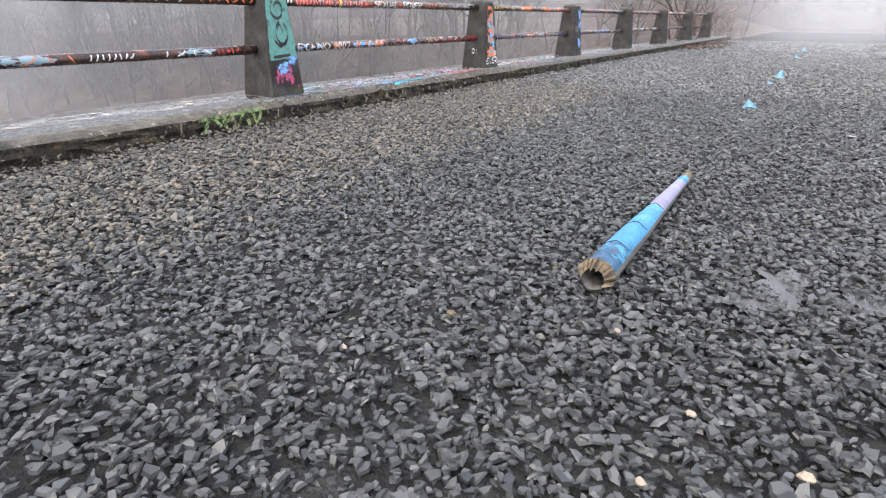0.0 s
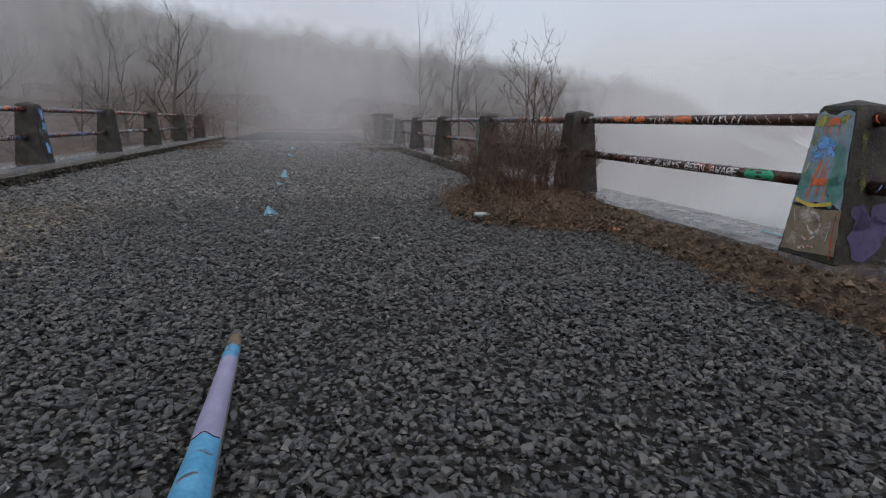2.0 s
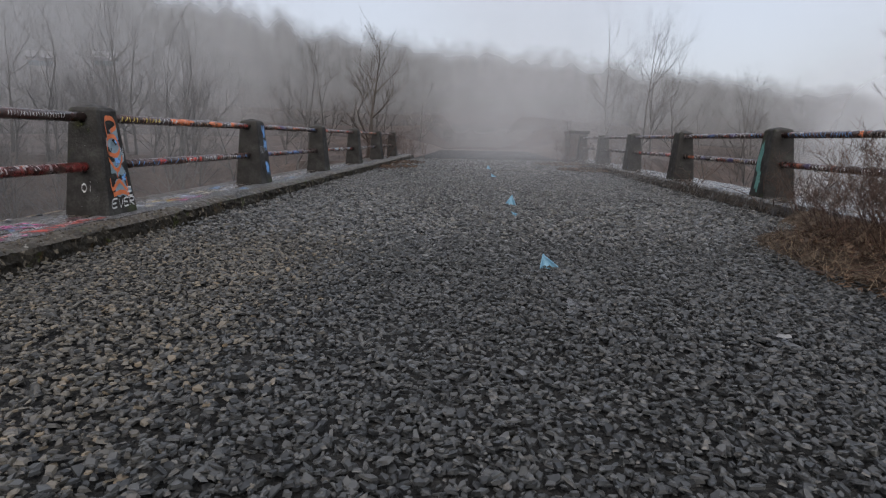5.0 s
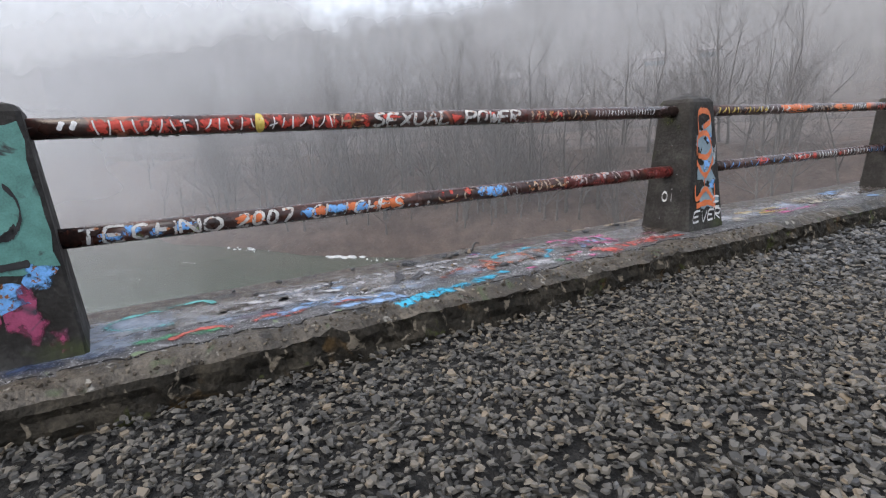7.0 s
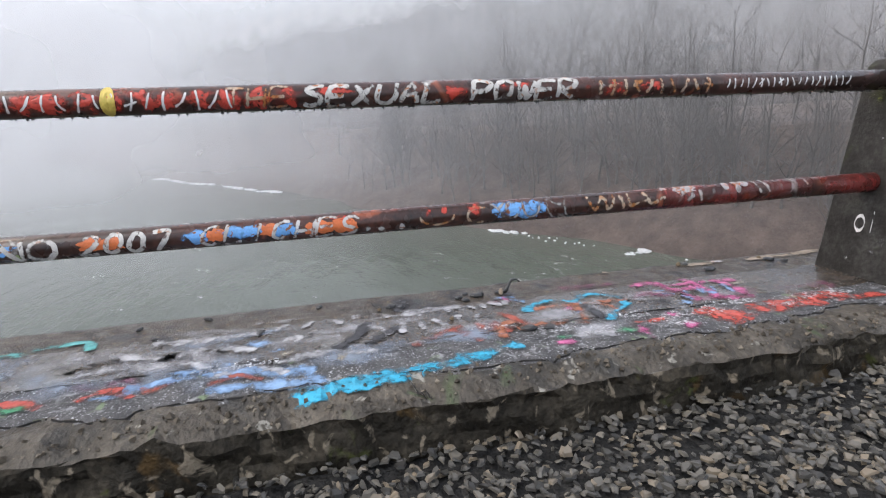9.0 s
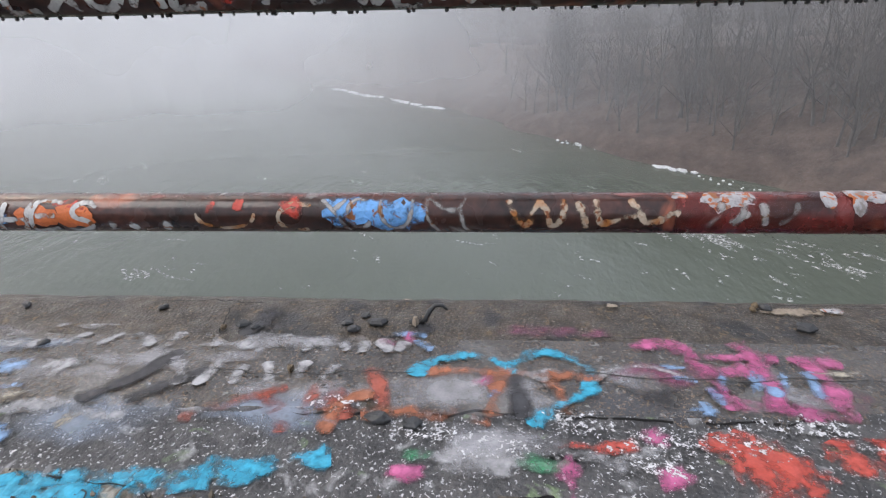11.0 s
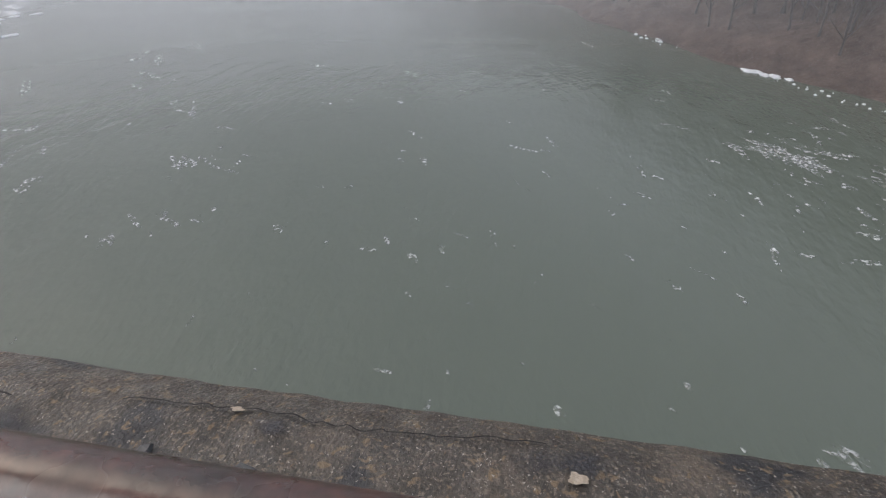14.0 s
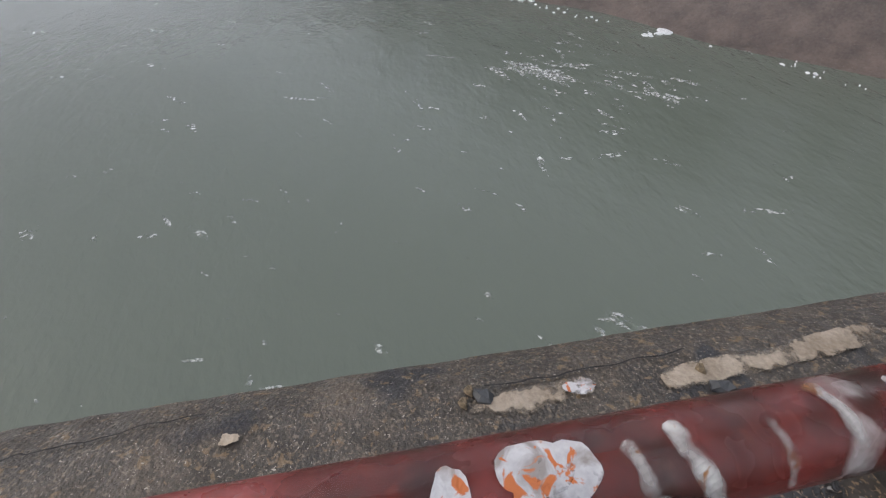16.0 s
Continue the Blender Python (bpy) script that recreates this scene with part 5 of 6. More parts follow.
for i, (x, y, r) in enumerate([(-5.24, 6.54, 0.034), (-5.24, 6.44, 0.025), (-5.20, 6.465, 0.026), (-5.30, 6.49, 0.022), (-5.34, 5.73, 0.022), (-5.22, 6.08, 0.026), (-5.20, 6.13, 0.022),
                               (-5.24, 7.95, 0.032), (-5.385, 7.89, 0.026), (-5.34, 5.2, 0.025), (-4.74, 6.63, 0.035), (-4.72, 6.72, 0.03), (-5.26, 6.66, 0.018), (-5.08, 5.46, 0.02), (-5.30, 8.42, 0.03), (-5.26, 8.5, 0.016), (-5.30, 4.9, 0.02), (-5.15, 5.0, 0.018)]):
    bm = bmesh.new()
    flake(bm, r * 1.05, r * 0.55, 40 + i)
    st = part("stone", bm, M_stone)
    st.matrix_world = pose(x, y, top_z(x, y) + 0.004, random.uniform(-8, 8), random.uniform(-8, 8), random.uniform(0, 360))
    tagged(st, "small dark angular slate stone lying on the kerb", "stone", "stones on the kerb")
for x, y in ((-5.19, 6.02), (-4.95, 6.33), (-5.405, 7.865), (-5.375, 7.845), (-5.36, 8.40)):
    bm = bmesh.new()
    flake(bm, 0.016, 0.014, 77)
    st = part("pebble", bm, M_wood)
    st.location = (x, y, top_z(x, y) + 0.004)
    tagged(st, "small ochre brown pebble lying on the kerb", "stone", "stones on the kerb")
bm = bmesh.new()
add_tube(bm, [(0, 0, 0.005), (0.01, 0.015, 0.02), (0.0, 0.03, 0.05), (-0.005, 0.05, 0.07), (0.0, 0.075, 0.072), (0.0, 0.09, 0.055)], [0.008, 0.01, 0.009, 0.008, 0.006, 0.004], 6)
strip = part("rubber_strip", bm, M_stone, smooth=True)
strip.location = (-5.25, 6.69, top_z(-5.25, 6.69) + 0.002)
tagged(strip, "small curled dark rubber strip standing on the kerb", "rubber scrap")
bm = bmesh.new()
flake(bm, 0.018, 0.03, 91)
chip = part("concrete_chip", bm, M_mortar)
chip.location = (-5.24, 6.672, top_z(-5.24, 6.672) + 0.003)
tagged(chip, "small pale grey concrete chip on the kerb", "stone")

# crumbs of broken concrete along the front of the kerb
rr = random.Random(57)
fv, ff = [], []
for _ in range(900):
    x, y = KL - 0.02 - 0.13 * rr.random() ** 1.4, rr.uniform(3.2, 9.5)
    size = 0.004 + 0.013 * rr.random() ** 3
    o = Vector((x, y, top_z(x, y) + size * 0.2))
    turn = Euler((rr.uniform(0, 6), rr.uniform(0, 6), rr.uniform(0, 6))).to_matrix()
    b0 = len(fv)
    for q in ((1, 0, 0), (-1, 0, 0), (0, 1, 0), (0, -1, 0), (0, 0, 1), (0, 0, -1)):
        fv.append(tuple(o + turn @ (Vector(q) * size * rr.uniform(0.6, 1.2))))
    ff += [(b0 + i, b0 + j, b0 + k) for i, j, k in ((0, 2, 4), (2, 1, 4), (1, 3, 4), (3, 0, 4), (2, 0, 5), (1, 2, 5), (3, 1, 5), (0, 3, 5))]
tagged(arrays("concrete_crumbs", fv, ff, mat("broken_concrete", [(0.02, 0.016, 0.012), (0.06, 0.05, 0.038), (0.13, 0.11, 0.085), (0.28, 0.25, 0.20)], 9, (0.6, 0.9), 0.6, 60, 0.006, island=0.7, specular=0.3)),
       "small crumbs of broken concrete on the kerb's edge", "rubble", kind="stuff")

# ---- gravel ----


def gravel(name, count, x0, x1, y0, y1, r_lo, r_hi, seed, holes=(), material=None):
    """Flat angular flakes strewn over a stretch of the road, as one mesh."""
    g = np.random.default_rng(seed)
    x, y = g.uniform(x0, x1, count), g.uniform(y0, y1, count)
    # stretches mingle where they meet
    x, y = x + g.normal(0, 0.3, count), y + g.normal(0, 0.5, count)
    keep = (x > KL + 0.02) & (x < 3.85) & ((x < 3.62) | (y > 9.0))
    for hx, hy, ra, rb in holes:
        d = ((x - hx) / ra) ** 2 + ((y - hy) / rb) ** 2
        keep &= (d > 1) | (g.uniform(0, 1, count) < 0.22 + 0.62 * d)
    x, y = x[keep], y[keep]
    m = len(x)
    r = r_lo + (r_hi - r_lo) * g.beta(1.6, 2.6, m)
    n = 5
    a = (np.arange(n)[None, :] + g.uniform(-0.45, 0.45, (m, n))) * (2 * np.pi / n)
    rad = r[:, None] * g.uniform(0.65, 1.15, (m, n))
    squash = g.uniform(0.42, 0.95, m)[:, None]
    px, py = rad * np.cos(a), rad * squash * np.sin(a)
    t = r * g.uniform(0.2, 0.46, m)
    k = g.uniform(0.55, 0.95, (m, 1))
    lo = np.stack([px, py, np.broadcast_to(-t[:, None] * 0.6, px.shape)], -1)
    hi = np.stack([px * k, py * k, np.broadcast_to(t[:, None] * 0.5, px.shape) + g.uniform(-0.15, 0.15, px.shape) * t[:, None]], -1)
    v = np.concatenate([lo, hi], 1)
    yaw, tx, ty = g.uniform(0, 2 * np.pi, m), g.normal(0, 0.24, m), g.normal(0, 0.24, m)
    c, s_ = np.cos(yaw)[:, None], np.sin(yaw)[:, None]
    vx, vy = v[..., 0] * c - v[..., 1] * s_, v[..., 0] * s_ + v[..., 1] * c
    vz = v[..., 2] + vx * np.sin(tx)[:, None] + vy * np.sin(ty)[:, None]
    z = GZ - 0.008 + g.uniform(-0.022, 0.02, m) + 0.012 * np.sin(x * 1.7 + 0.5) * np.sin(y * 1.3)
    # stones lie a little higher against the kerb
    z += np.clip((KL + 0.25 - x) / 0.25, 0, 1) * 0.02
    pts = np.stack([vx + x[:, None], vy + y[:, None], vz + z[:, None]], -1).reshape(-1, 3)
    base = (np.arange(m) * 2 * n)[:, None]
    i = np.arange(n)
    j = (i + 1) % n
    quads = (base[:, :, None] + np.stack([i, j, j + n, i + n], -1)[None]).reshape(-1)
    tops = (base + np.arange(n, 2 * n)[None]).reshape(-1)
    me = bpy.data.meshes.new(name)
    me.vertices.add(len(pts))
    me.vertices.foreach_set("co", pts.astype(np.float32).ravel())
    me.loops.add(len(quads) + len(tops))
    me.loops.foreach_set("vertex_index", np.concatenate([quads, tops]).astype(np.int32))
    nq = m * n
    me.polygons.add(nq + m)
    me.polygons.foreach_set("loop_start", np.concatenate([np.arange(nq) * 4, nq * 4 + np.arange(m) * n]).astype(np.int32))
    me.update(calc_edges=True)
    me.shade_flat()
    me.materials.append(material or M_gravel)
    return tagged(new(name, me), "loose dark grey crushed slate gravel covering the road", "gravel", kind="stuff")


PUDDLES = [(0.74, 1.82, 0.16, 0.24), (1.12, 1.80, 0.20, 0.15), (0.62, 1.5, 0.12, 0.1), (-0.05, 6.5, 0.07, 0.2), (1.0, 5.9, 0.10, 0.12)]
gravel("gravel", 92000, -2.0, 3.66, -0.9, 9.0, 0.011, 0.038, 1, PUDDLES)
gravel("gravel", 34000, KL - 0.1, -2.0, -0.9, 9.0, 0.011, 0.036, 4, PUDDLES, M_gravel_dusty)
gravel("gravel", 18000, KL - 0.1, 3.66, -13.0, -0.9, 0.02, 0.05, 5)
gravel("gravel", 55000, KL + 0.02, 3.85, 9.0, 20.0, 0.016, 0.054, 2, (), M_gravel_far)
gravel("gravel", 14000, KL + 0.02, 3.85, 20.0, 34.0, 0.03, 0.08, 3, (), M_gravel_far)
for i, (hx, hy, ra, rb) in enumerate(PUDDLES):
    bm = bmesh.new()
    blob(bm, hx, hy, ra * 0.85, rb * 0.85, lambda u, v: Vector((u, v, GZ - 0.012 + 0.0025 * i)), rag=0.6)
    pd = part("wet_patch", bm, M_asphalt)
    tagged(pd, "bare wet asphalt patch showing through the gravel", "road patch", kind="structure")
for i, (x, y) in enumerate([(0.27, 0.95), (0.05, 0.75), (-0.32, 0.72), (-0.5, 0.3), (0.6, 0.6), (0.2, 2.0), (-0.15, 1.35), (0.55, 0.25), (0.9, 0.5), (-2.6, 4.9), (-2.0, 5.5), (-3.4, 4.2), (-0.35, 4.0), (-0.6, 4.4)]):
    bm = bmesh.new()
    flake(bm, 0.012 + 0.005 * (i % 3), 0.014, 200 + i)
    st = part("pebble", bm, (M_mortar, M_log_grey, M_wood, M_mortar)[i % 4])
    st.location = (x, y, GZ + 0.012)
    tagged(st, "small pale pebble among the dark gravel", "stone", "pale pebbles")

# ---- painted log ----
log = thing("painted_log", "hollow broken log painted blue and purple lying on gravel", "log", at=(0.075, 1.22, GZ + 0.05))
log.rotation_euler = (0, 0, radians(1.3))


def log_r(t):
    return 0.080 - 0.048 * t + 0.004 * noise.noise(Vector((t * 5, 2, 0)))


def shell(name, t0, t1, a0, a1, material, label="", inner=False, jag=0.0):
    bm = bmesh.new()
    rows = []
    nl = max(3, int((t1 - t0) * 40))
    for i in range(nl + 1):
        t = t0 + (t1 - t0) * i / nl
        row = []
        for k in range(19):
            a = radians(a0 + (a1 - a0) * k / 18)
            r = log_r(t) * (0.62 if inner else 1) * (1 + 0.05 * noise.noise(Vector((math.cos(a) * 2, math.sin(a) * 2, t * 7))))
            yy = 2.05 * t + (jag * noise.noise(Vector((k * 0.9, 4, 0))) if i in (0, nl) else 0)
            row.append(bm.verts.new((r * math.cos(a), yy, log_r(0) * 0.25 - 0.02 * t + r * math.sin(a))))
        rows.append(row)
    for a_, b_2 in zip(rows, rows[1:]):
        for k in range(18):
            q = (a_[k], a_[k + 1], b_2[k + 1], b_2[k])
            bm.faces.new(q if not inner else q[::-1])
    return part(name, bm, material, log, label, smooth=True)


shell("dark_blue_paint", 0.02, 0.15, 20, 195, paint("dark_blue_paint", (0.018, 0.07, 0.14), 0.5, [((0.05, 0.24, 0.40), 16, 0.56, 0.06), ((0.03, 0.03, 0.035), 24, 0.58, 0.05)]))
shell("blue_paint", 0.15, 0.32, 20, 195, M_log)
shell("blue_paint", 0.32, 0.53, 20, 195, M_log)
shell("purple_paint", 0.53, 0.88, 20, 195, M_log_purple, "dusty purple paint")
shell("blue_paint", 0.88, 0.955, 20, 195, M_log)
shell("bare_side", 0.02, 0.955, -150, 20, M_log_grey, "bare grey wood flank")
shell("torn_tip", 0.955, 1.03, 0, 360, M_wood, "torn brown wood tip", jag=0.03)
shell("hollow", 0.0, 0.4, 0, 360, M_log_grey, "dark hollow inside", inner=True)
bm = bmesh.new()
ra, rb = [], []
for k in range(28):
    a = radians(-25 + 225 * k / 27)
    j = 0.05 * noise.noise(Vector((k * 1.3, 1, 0)))
    ra.append(bm.verts.new((log_r(0) * 1.02 * math.cos(a), 0.045 + j, log_r(0) * 0.25 + log_r(0) * 1.02 * math.sin(a))))
    rb.append(bm.verts.new((log_r(0) * 0.6 * math.cos(a), 0.0 + j * 2, log_r(0) * 0.25 + log_r(0) * 0.6 * math.sin(a))))
for k in range(27):
    bm.faces.new((ra[k], ra[k + 1], rb[k + 1], rb[k]))
part("torn_rim", bm, M_wood, log, "splintered brown wood rim")
for t in (0.15, 0.32, 0.53):
    bm = bmesh.new()
    add_tube(bm, [(log_r(t) * 1.01 * math.cos(a), 2.05 * t + 0.01 * math.sin(a * 5), log_r(0) * 0.25 - 0.02 * t + log_r(t) * 1.01 * math.sin(a)) for a in [radians(30 + 12 * k) for k in range(13)]], [0.0025] * 13, 4)
    part("crack", bm, M_crack, log)

# pale blue broken pieces further along the road
for i, (x, y, h, turn) in enumerate([(-0.07, 7.6, 0.15, 20), (-0.10, 11.0, 0.10, 70), (-0.13, 12.4, 0.22, -10), (-0.2, 19.5, 0.16, 40), (-0.27, 24.0, 0.2, 10)]):
    bm = bmesh.new()
    rows = []
    for j in range(7):
        t = j / 6
        rows.append([bm.verts.new(((0.085 * (1 - t) + 0.006) * math.cos(radians(20 * k)), (0.07 * (1 - t) + 0.005) * math.sin(radians(20 * k)) + 0.05 * t, h * t + 0.004 * math.sin(k * 2.1 + j))) for k in range(10)])
    for a_, b_2 in zip(rows, rows[1:]):
        for k in range(9):
            bm.faces.new((a_[k], a_[k + 1], b_2[k + 1], b_2[k]))
    sc = part("wood_scrap", bm, paint("pale_blue_scrap", (0.15, 0.31, 0.42)) if i == 0 else bpy.data.materials["pale_blue_scrap"])
    mod = sc.modifiers.new("thick", "SOLIDIFY")
    mod.thickness = 0.008
    sc.matrix_world = pose(x, y, GZ + 0.004, -35, 0, turn)
    tagged(sc, "pale blue painted broken wood shell on the gravel", "wood scrap", "blue scraps")

# ---- soil, litter and shrub along the downstream kerb ----


def soil_z(x, y):
    """Rubbly bank: a low toe on the gravel, a steep crumbling face, then the kerb."""
    edge = 3.42 + 0.10 * noise.noise(Vector((y * 0.9, 2.0, 0))) + 0.05 * noise.noise(Vector((y * 3.1, 5.0, 0)))
    t = max(0.0, min(1.0, (x - edge) / 0.50))
    h = 0.35 * t + 0.65 * max(0.0, min(1.0, (t - 0.35) / 0.4))
    lump = 0.05 * noise.noise(Vector((x * 7, y * 6, 3))) + 0.035 * noise.noise(Vector((x * 17, y * 15, 7)))
    hole = max(0.0, noise.noise(Vector((x * 3.5, y * 2.6, 11))) - 0.18) * 0.32
    return GZ - 0.045 + (KT - GZ + 0.035) * h * (0.86 + 0.2 * noise.noise(Vector((y * 1.7, 3, 1)))) + (lump - hole) * min(1.0, t * 4) * (1 - 0.5 * t)


soil = rough_strip("soil_bank", [3.25 + 0.79 * i / 32 for i in range(33)], lambda i, x, y: soil_z(x, y), -4, 11, 0.03, M_soil, 0.012)
tagged(soil, "brown crumbly soil and dead roots banked against the kerb", "soil", kind="structure")


def mound(name, cx, cy, ra, rb, h, material):
    verts, faces = [], []
    n = 34
    for j in range(n + 1):
        for i in range(n + 1):
            u, v = -1 + 2 * i / n, -1 + 2 * j / n
            d = min(1.0, math.hypot(u, v))
            q = noise.noise(Vector((u * 3, v * 3, 5))) * 0.35 + noise.noise(Vector((u * 9, v * 9, 5))) * 0.2
            verts.append((cx + ra * u, cy + rb * v, GZ - 0.03 + h * (1 - d * d) * (1 + q)))
    for j in range(n):
        for i in range(n):
            faces.append((j * (n + 1) + i, j * (n + 1) + i + 1, (j + 1) * (n + 1) + i + 1, (j + 1) * (n + 1) + i))
    return arrays(name, verts, faces, material)


tagged(mound("soil_mound", 3.45, 8.2, 1.25, 2.1, 0.30, M_soil), "brown leaf-covered soil mound under the shrub", "soil", kind="structure")


def litter(name, spots, count, size, material, label, seed):
    """Dry leaves strewn over round spots (x, y, radius, z)."""
    r = random.Random(seed)
    verts, faces = [], []
    for _ in range(count):
        x, y, rad, z = r.choice(spots)
        a, d = r.uniform(0, 6.283), rad * math.sqrt(r.random())
        m = pose(x + d * math.cos(a), y + d * math.sin(a) * 1.4, z + r.uniform(-0.02, 0.05), r.uniform(-40, 40), r.uniform(-40, 40), r.uniform(0, 360))
        s = size * r.uniform(0.6, 1.3)
        b = len(verts)
        verts += [tuple(m @ Vector(q)) for q in ((-s, 0, 0), (-0.2 * s, 0.45 * s, 0.1 * s), (s, 0, 0.05 * s), (-0.2 * s, -0.45 * s, 0.12 * s), (0, 0, -0.12 * s))]
        faces += [(b, b + 4, b + 1), (b + 1, b + 4, b + 2), (b + 2, b + 4, b + 3), (b + 3, b + 4, b)]
    return tagged(arrays(name, verts, faces, material), label, "leaf litter", kind="stuff")


litter("leaf_litter", [(3.4, 8.0, 1.0, 0.30), (3.3, 7.0, 0.8, 0.16), (2.7, 7.3, 0.6, 0.14)], 2200, 0.035, M_leaf, "brown and orange dry leaves strewn over the soil", 5)
litter("leaf_litter", [(3.5 + 0.12 * (i % 3), -1.0 + 0.4 * i, 0.3, 0.18 + 0.03 * (i % 3)) for i in range(20)], 900, 0.028, M_leaf, "brown dry leaves strewn along the kerb", 15)
litter("leaf_litter", [(-3.8, 24, 0.9, 0.16), (-3.9, 27, 1.0, 0.2), (3.2, 24, 1.0, 0.16), (3.0, 28, 1.2, 0.2)], 1200, 0.06, M_leaf, "brown dry leaves strewn along the road edge", 6)
# clods and broken concrete in the bank
rr = random.Random(23)
cv, cf = [], []
for _ in range(1500):
    x, y = 3.40 + 0.56 * rr.random() ** 0.8, rr.uniform(-1.5, 7.5)
    size = 0.012 + 0.034 * rr.random() ** 3
    o = Vector((x, y, soil_z(x, y) + size * 0.25))
    turn = Euler((rr.uniform(0, 6), rr.uniform(0, 6), rr.uniform(0, 6))).to_matrix()
    b0 = len(cv)
    for q in ((1, 0, 0), (-1, 0, 0), (0, 1, 0), (0, -1, 0), (0, 0, 1), (0, 0, -1)):
        cv.append(tuple(o + turn @ (Vector(q) * size * rr.uniform(0.6, 1.15))))
    cf += [(b0 + i, b0 + j, b0 + k) for i, j, k in ((0, 2, 4), (2, 1, 4), (1, 3, 4), (3, 0, 4), (2, 0, 5), (1, 2, 5), (3, 1, 5), (0, 3, 5))]
M_clod = mat("crumbled_earth", [(0.02, 0.014, 0.01), (0.06, 0.044, 0.032), (0.11, 0.085, 0.065), (0.20, 0.165, 0.13)], 9, (0.85, 1.0), 0.8, 60, 0.01, island=0.7, specular=0.15)
tagged(arrays("rubble", cv, cf, M_clod), "brown earth clods and crumbled concrete along the kerb", "rubble", kind="stuff")
bm = bmesh.new()
rr = random.Random(3)
for _ in range(5200):
    y = rr.uniform(-2.5, 8)
    x = rr.uniform(3.35, 3.95)
    z = soil_z(x, y) + rr.uniform(-0.01, 0.02)
    a, l_len = rr.uniform(0, 6.283), rr.uniform(0.03, 0.11)
    d = Vector((math.cos(a), math.sin(a), rr.uniform(-0.2, 0.5))) * l_len
    w = Vector((-math.sin(a), math.cos(a), 0)) * 0.0022
    o = Vector((x, y, z))
    bm.faces.new([bm.verts.new(q) for q in (o - w, o + w, o + d)])
for _ in range(2200):
    a, q = rr.uniform(0, 6.283), math.sqrt(rr.random())
    x, y = 3.2 + 1.1 * q * math.cos(a), 7.9 + 1.8 * q * math.sin(a)
    z = GZ + 0.22 * (1 - q * q) + rr.uniform(-0.02, 0.05)
    b = rr.uniform(0, 6.283)
    d = Vector((math.cos(b), math.sin(b), rr.uniform(-0.1, 1.2))) * rr.uniform(0.08, 0.28)
    w = Vector((-math.sin(b), math.cos(b), 0)) * 0.0025
    o = Vector((x, y, z))
    bm.faces.new([bm.verts.new(v) for v in (o - w, o + w, o + d)])
tagged(part("dead_roots", bm, mat("straw", [(0.10, 0.07, 0.045), (0.24, 0.18, 0.12)], 5, (0.8, 1), 0.0, island=0.6)), "dead grass roots and straw in the soil bank", "dead grass", kind="stuff")


# matted dead brush round the foot of the shrub
rr = random.Random(29)
bm = bmesh.new()
for _ in range(4200):
    a, q = rr.uniform(0, 6.283), rr.random() ** 0.6
    x, y = 3.25 + 1.0 * q * math.cos(a), 8.0 + 1.75 * q * math.sin(a)
    o = Vector((x, y, GZ + 0.24 * (1 - q * q) + rr.uniform(-0.03, 0.06)))
    b = rr.uniform(0, 6.283)
    d = Vector((math.cos(b), math.sin(b), rr.uniform(-0.1, 1.3) * (1 - 0.6 * q))) * rr.uniform(0.12, 0.42)
    bend = Vector((rr.uniform(-1, 1), rr.uniform(-1, 1), rr.uniform(-0.8, 0.2))) * d.length * 0.25
    w = Vector((-math.sin(b), math.cos(b), 0.4)) * 0.0024
    p1 = o + d * 0.55 + bend
    v4 = [bm.verts.new(k) for k in (o - w, o + w, p1 + w * 0.7, p1 - w * 0.7, o + d)]
    bm.faces.new(v4[:4])
    bm.faces.new((v4[3], v4[2], v4[4]))
tagged(part("dead_brush", bm, mat("red_brown_stalk", [(0.03, 0.016, 0.011), (0.075, 0.04, 0.028), (0.14, 0.08, 0.055)], 5, (0.8, 1), 0.0, island=0.6, specular=0.2)), "matted reddish-brown dead stalks round the shrub", "dead brush", kind="stuff")


def grow(bm, p, d, length, r, depth, rng, sides, bend=0.25, up=0.15, kids=(2, 4), shrink=0.66, spread=0.75):
    """A branch that bends, tapers and forks."""
    pts, rad = [p.copy()], [r]
    n = 4 if depth > 1 else 3
    for i in range(n):
        d = (d + Vector((rng.uniform(-1, 1), rng.uniform(-1, 1), rng.uniform(-0.6, 1) + up)) * bend).normalized()
        p = p + d * (length / n)
        pts.append(p.copy())
        rad.append(r * (1 - 0.55 * (i + 1) / n))
    add_tube(bm, pts, rad, sides if depth > 1 else 3, caps=False)
    if depth == 0:
        return
    for _ in range(rng.randint(*kids)):
        t = rng.uniform(0.35, 1.0)
        i = min(n - 1, int(t * n))
        q = pts[i].lerp(pts[i + 1], t * n - i)
        side = Vector((rng.uniform(-1, 1), rng.uniform(-1, 1), rng.uniform(-0.2, 0.8))).normalized()
        nd = (d * (1 - spread * 0.5) + side * spread).normalized()
        grow(bm, q, nd, length * shrink * rng.uniform(0.75, 1.15), max(rad[i] * 0.6, 0.0025), depth - 1, rng, max(3, sides - 1), bend, up, kids, shrink, spread)


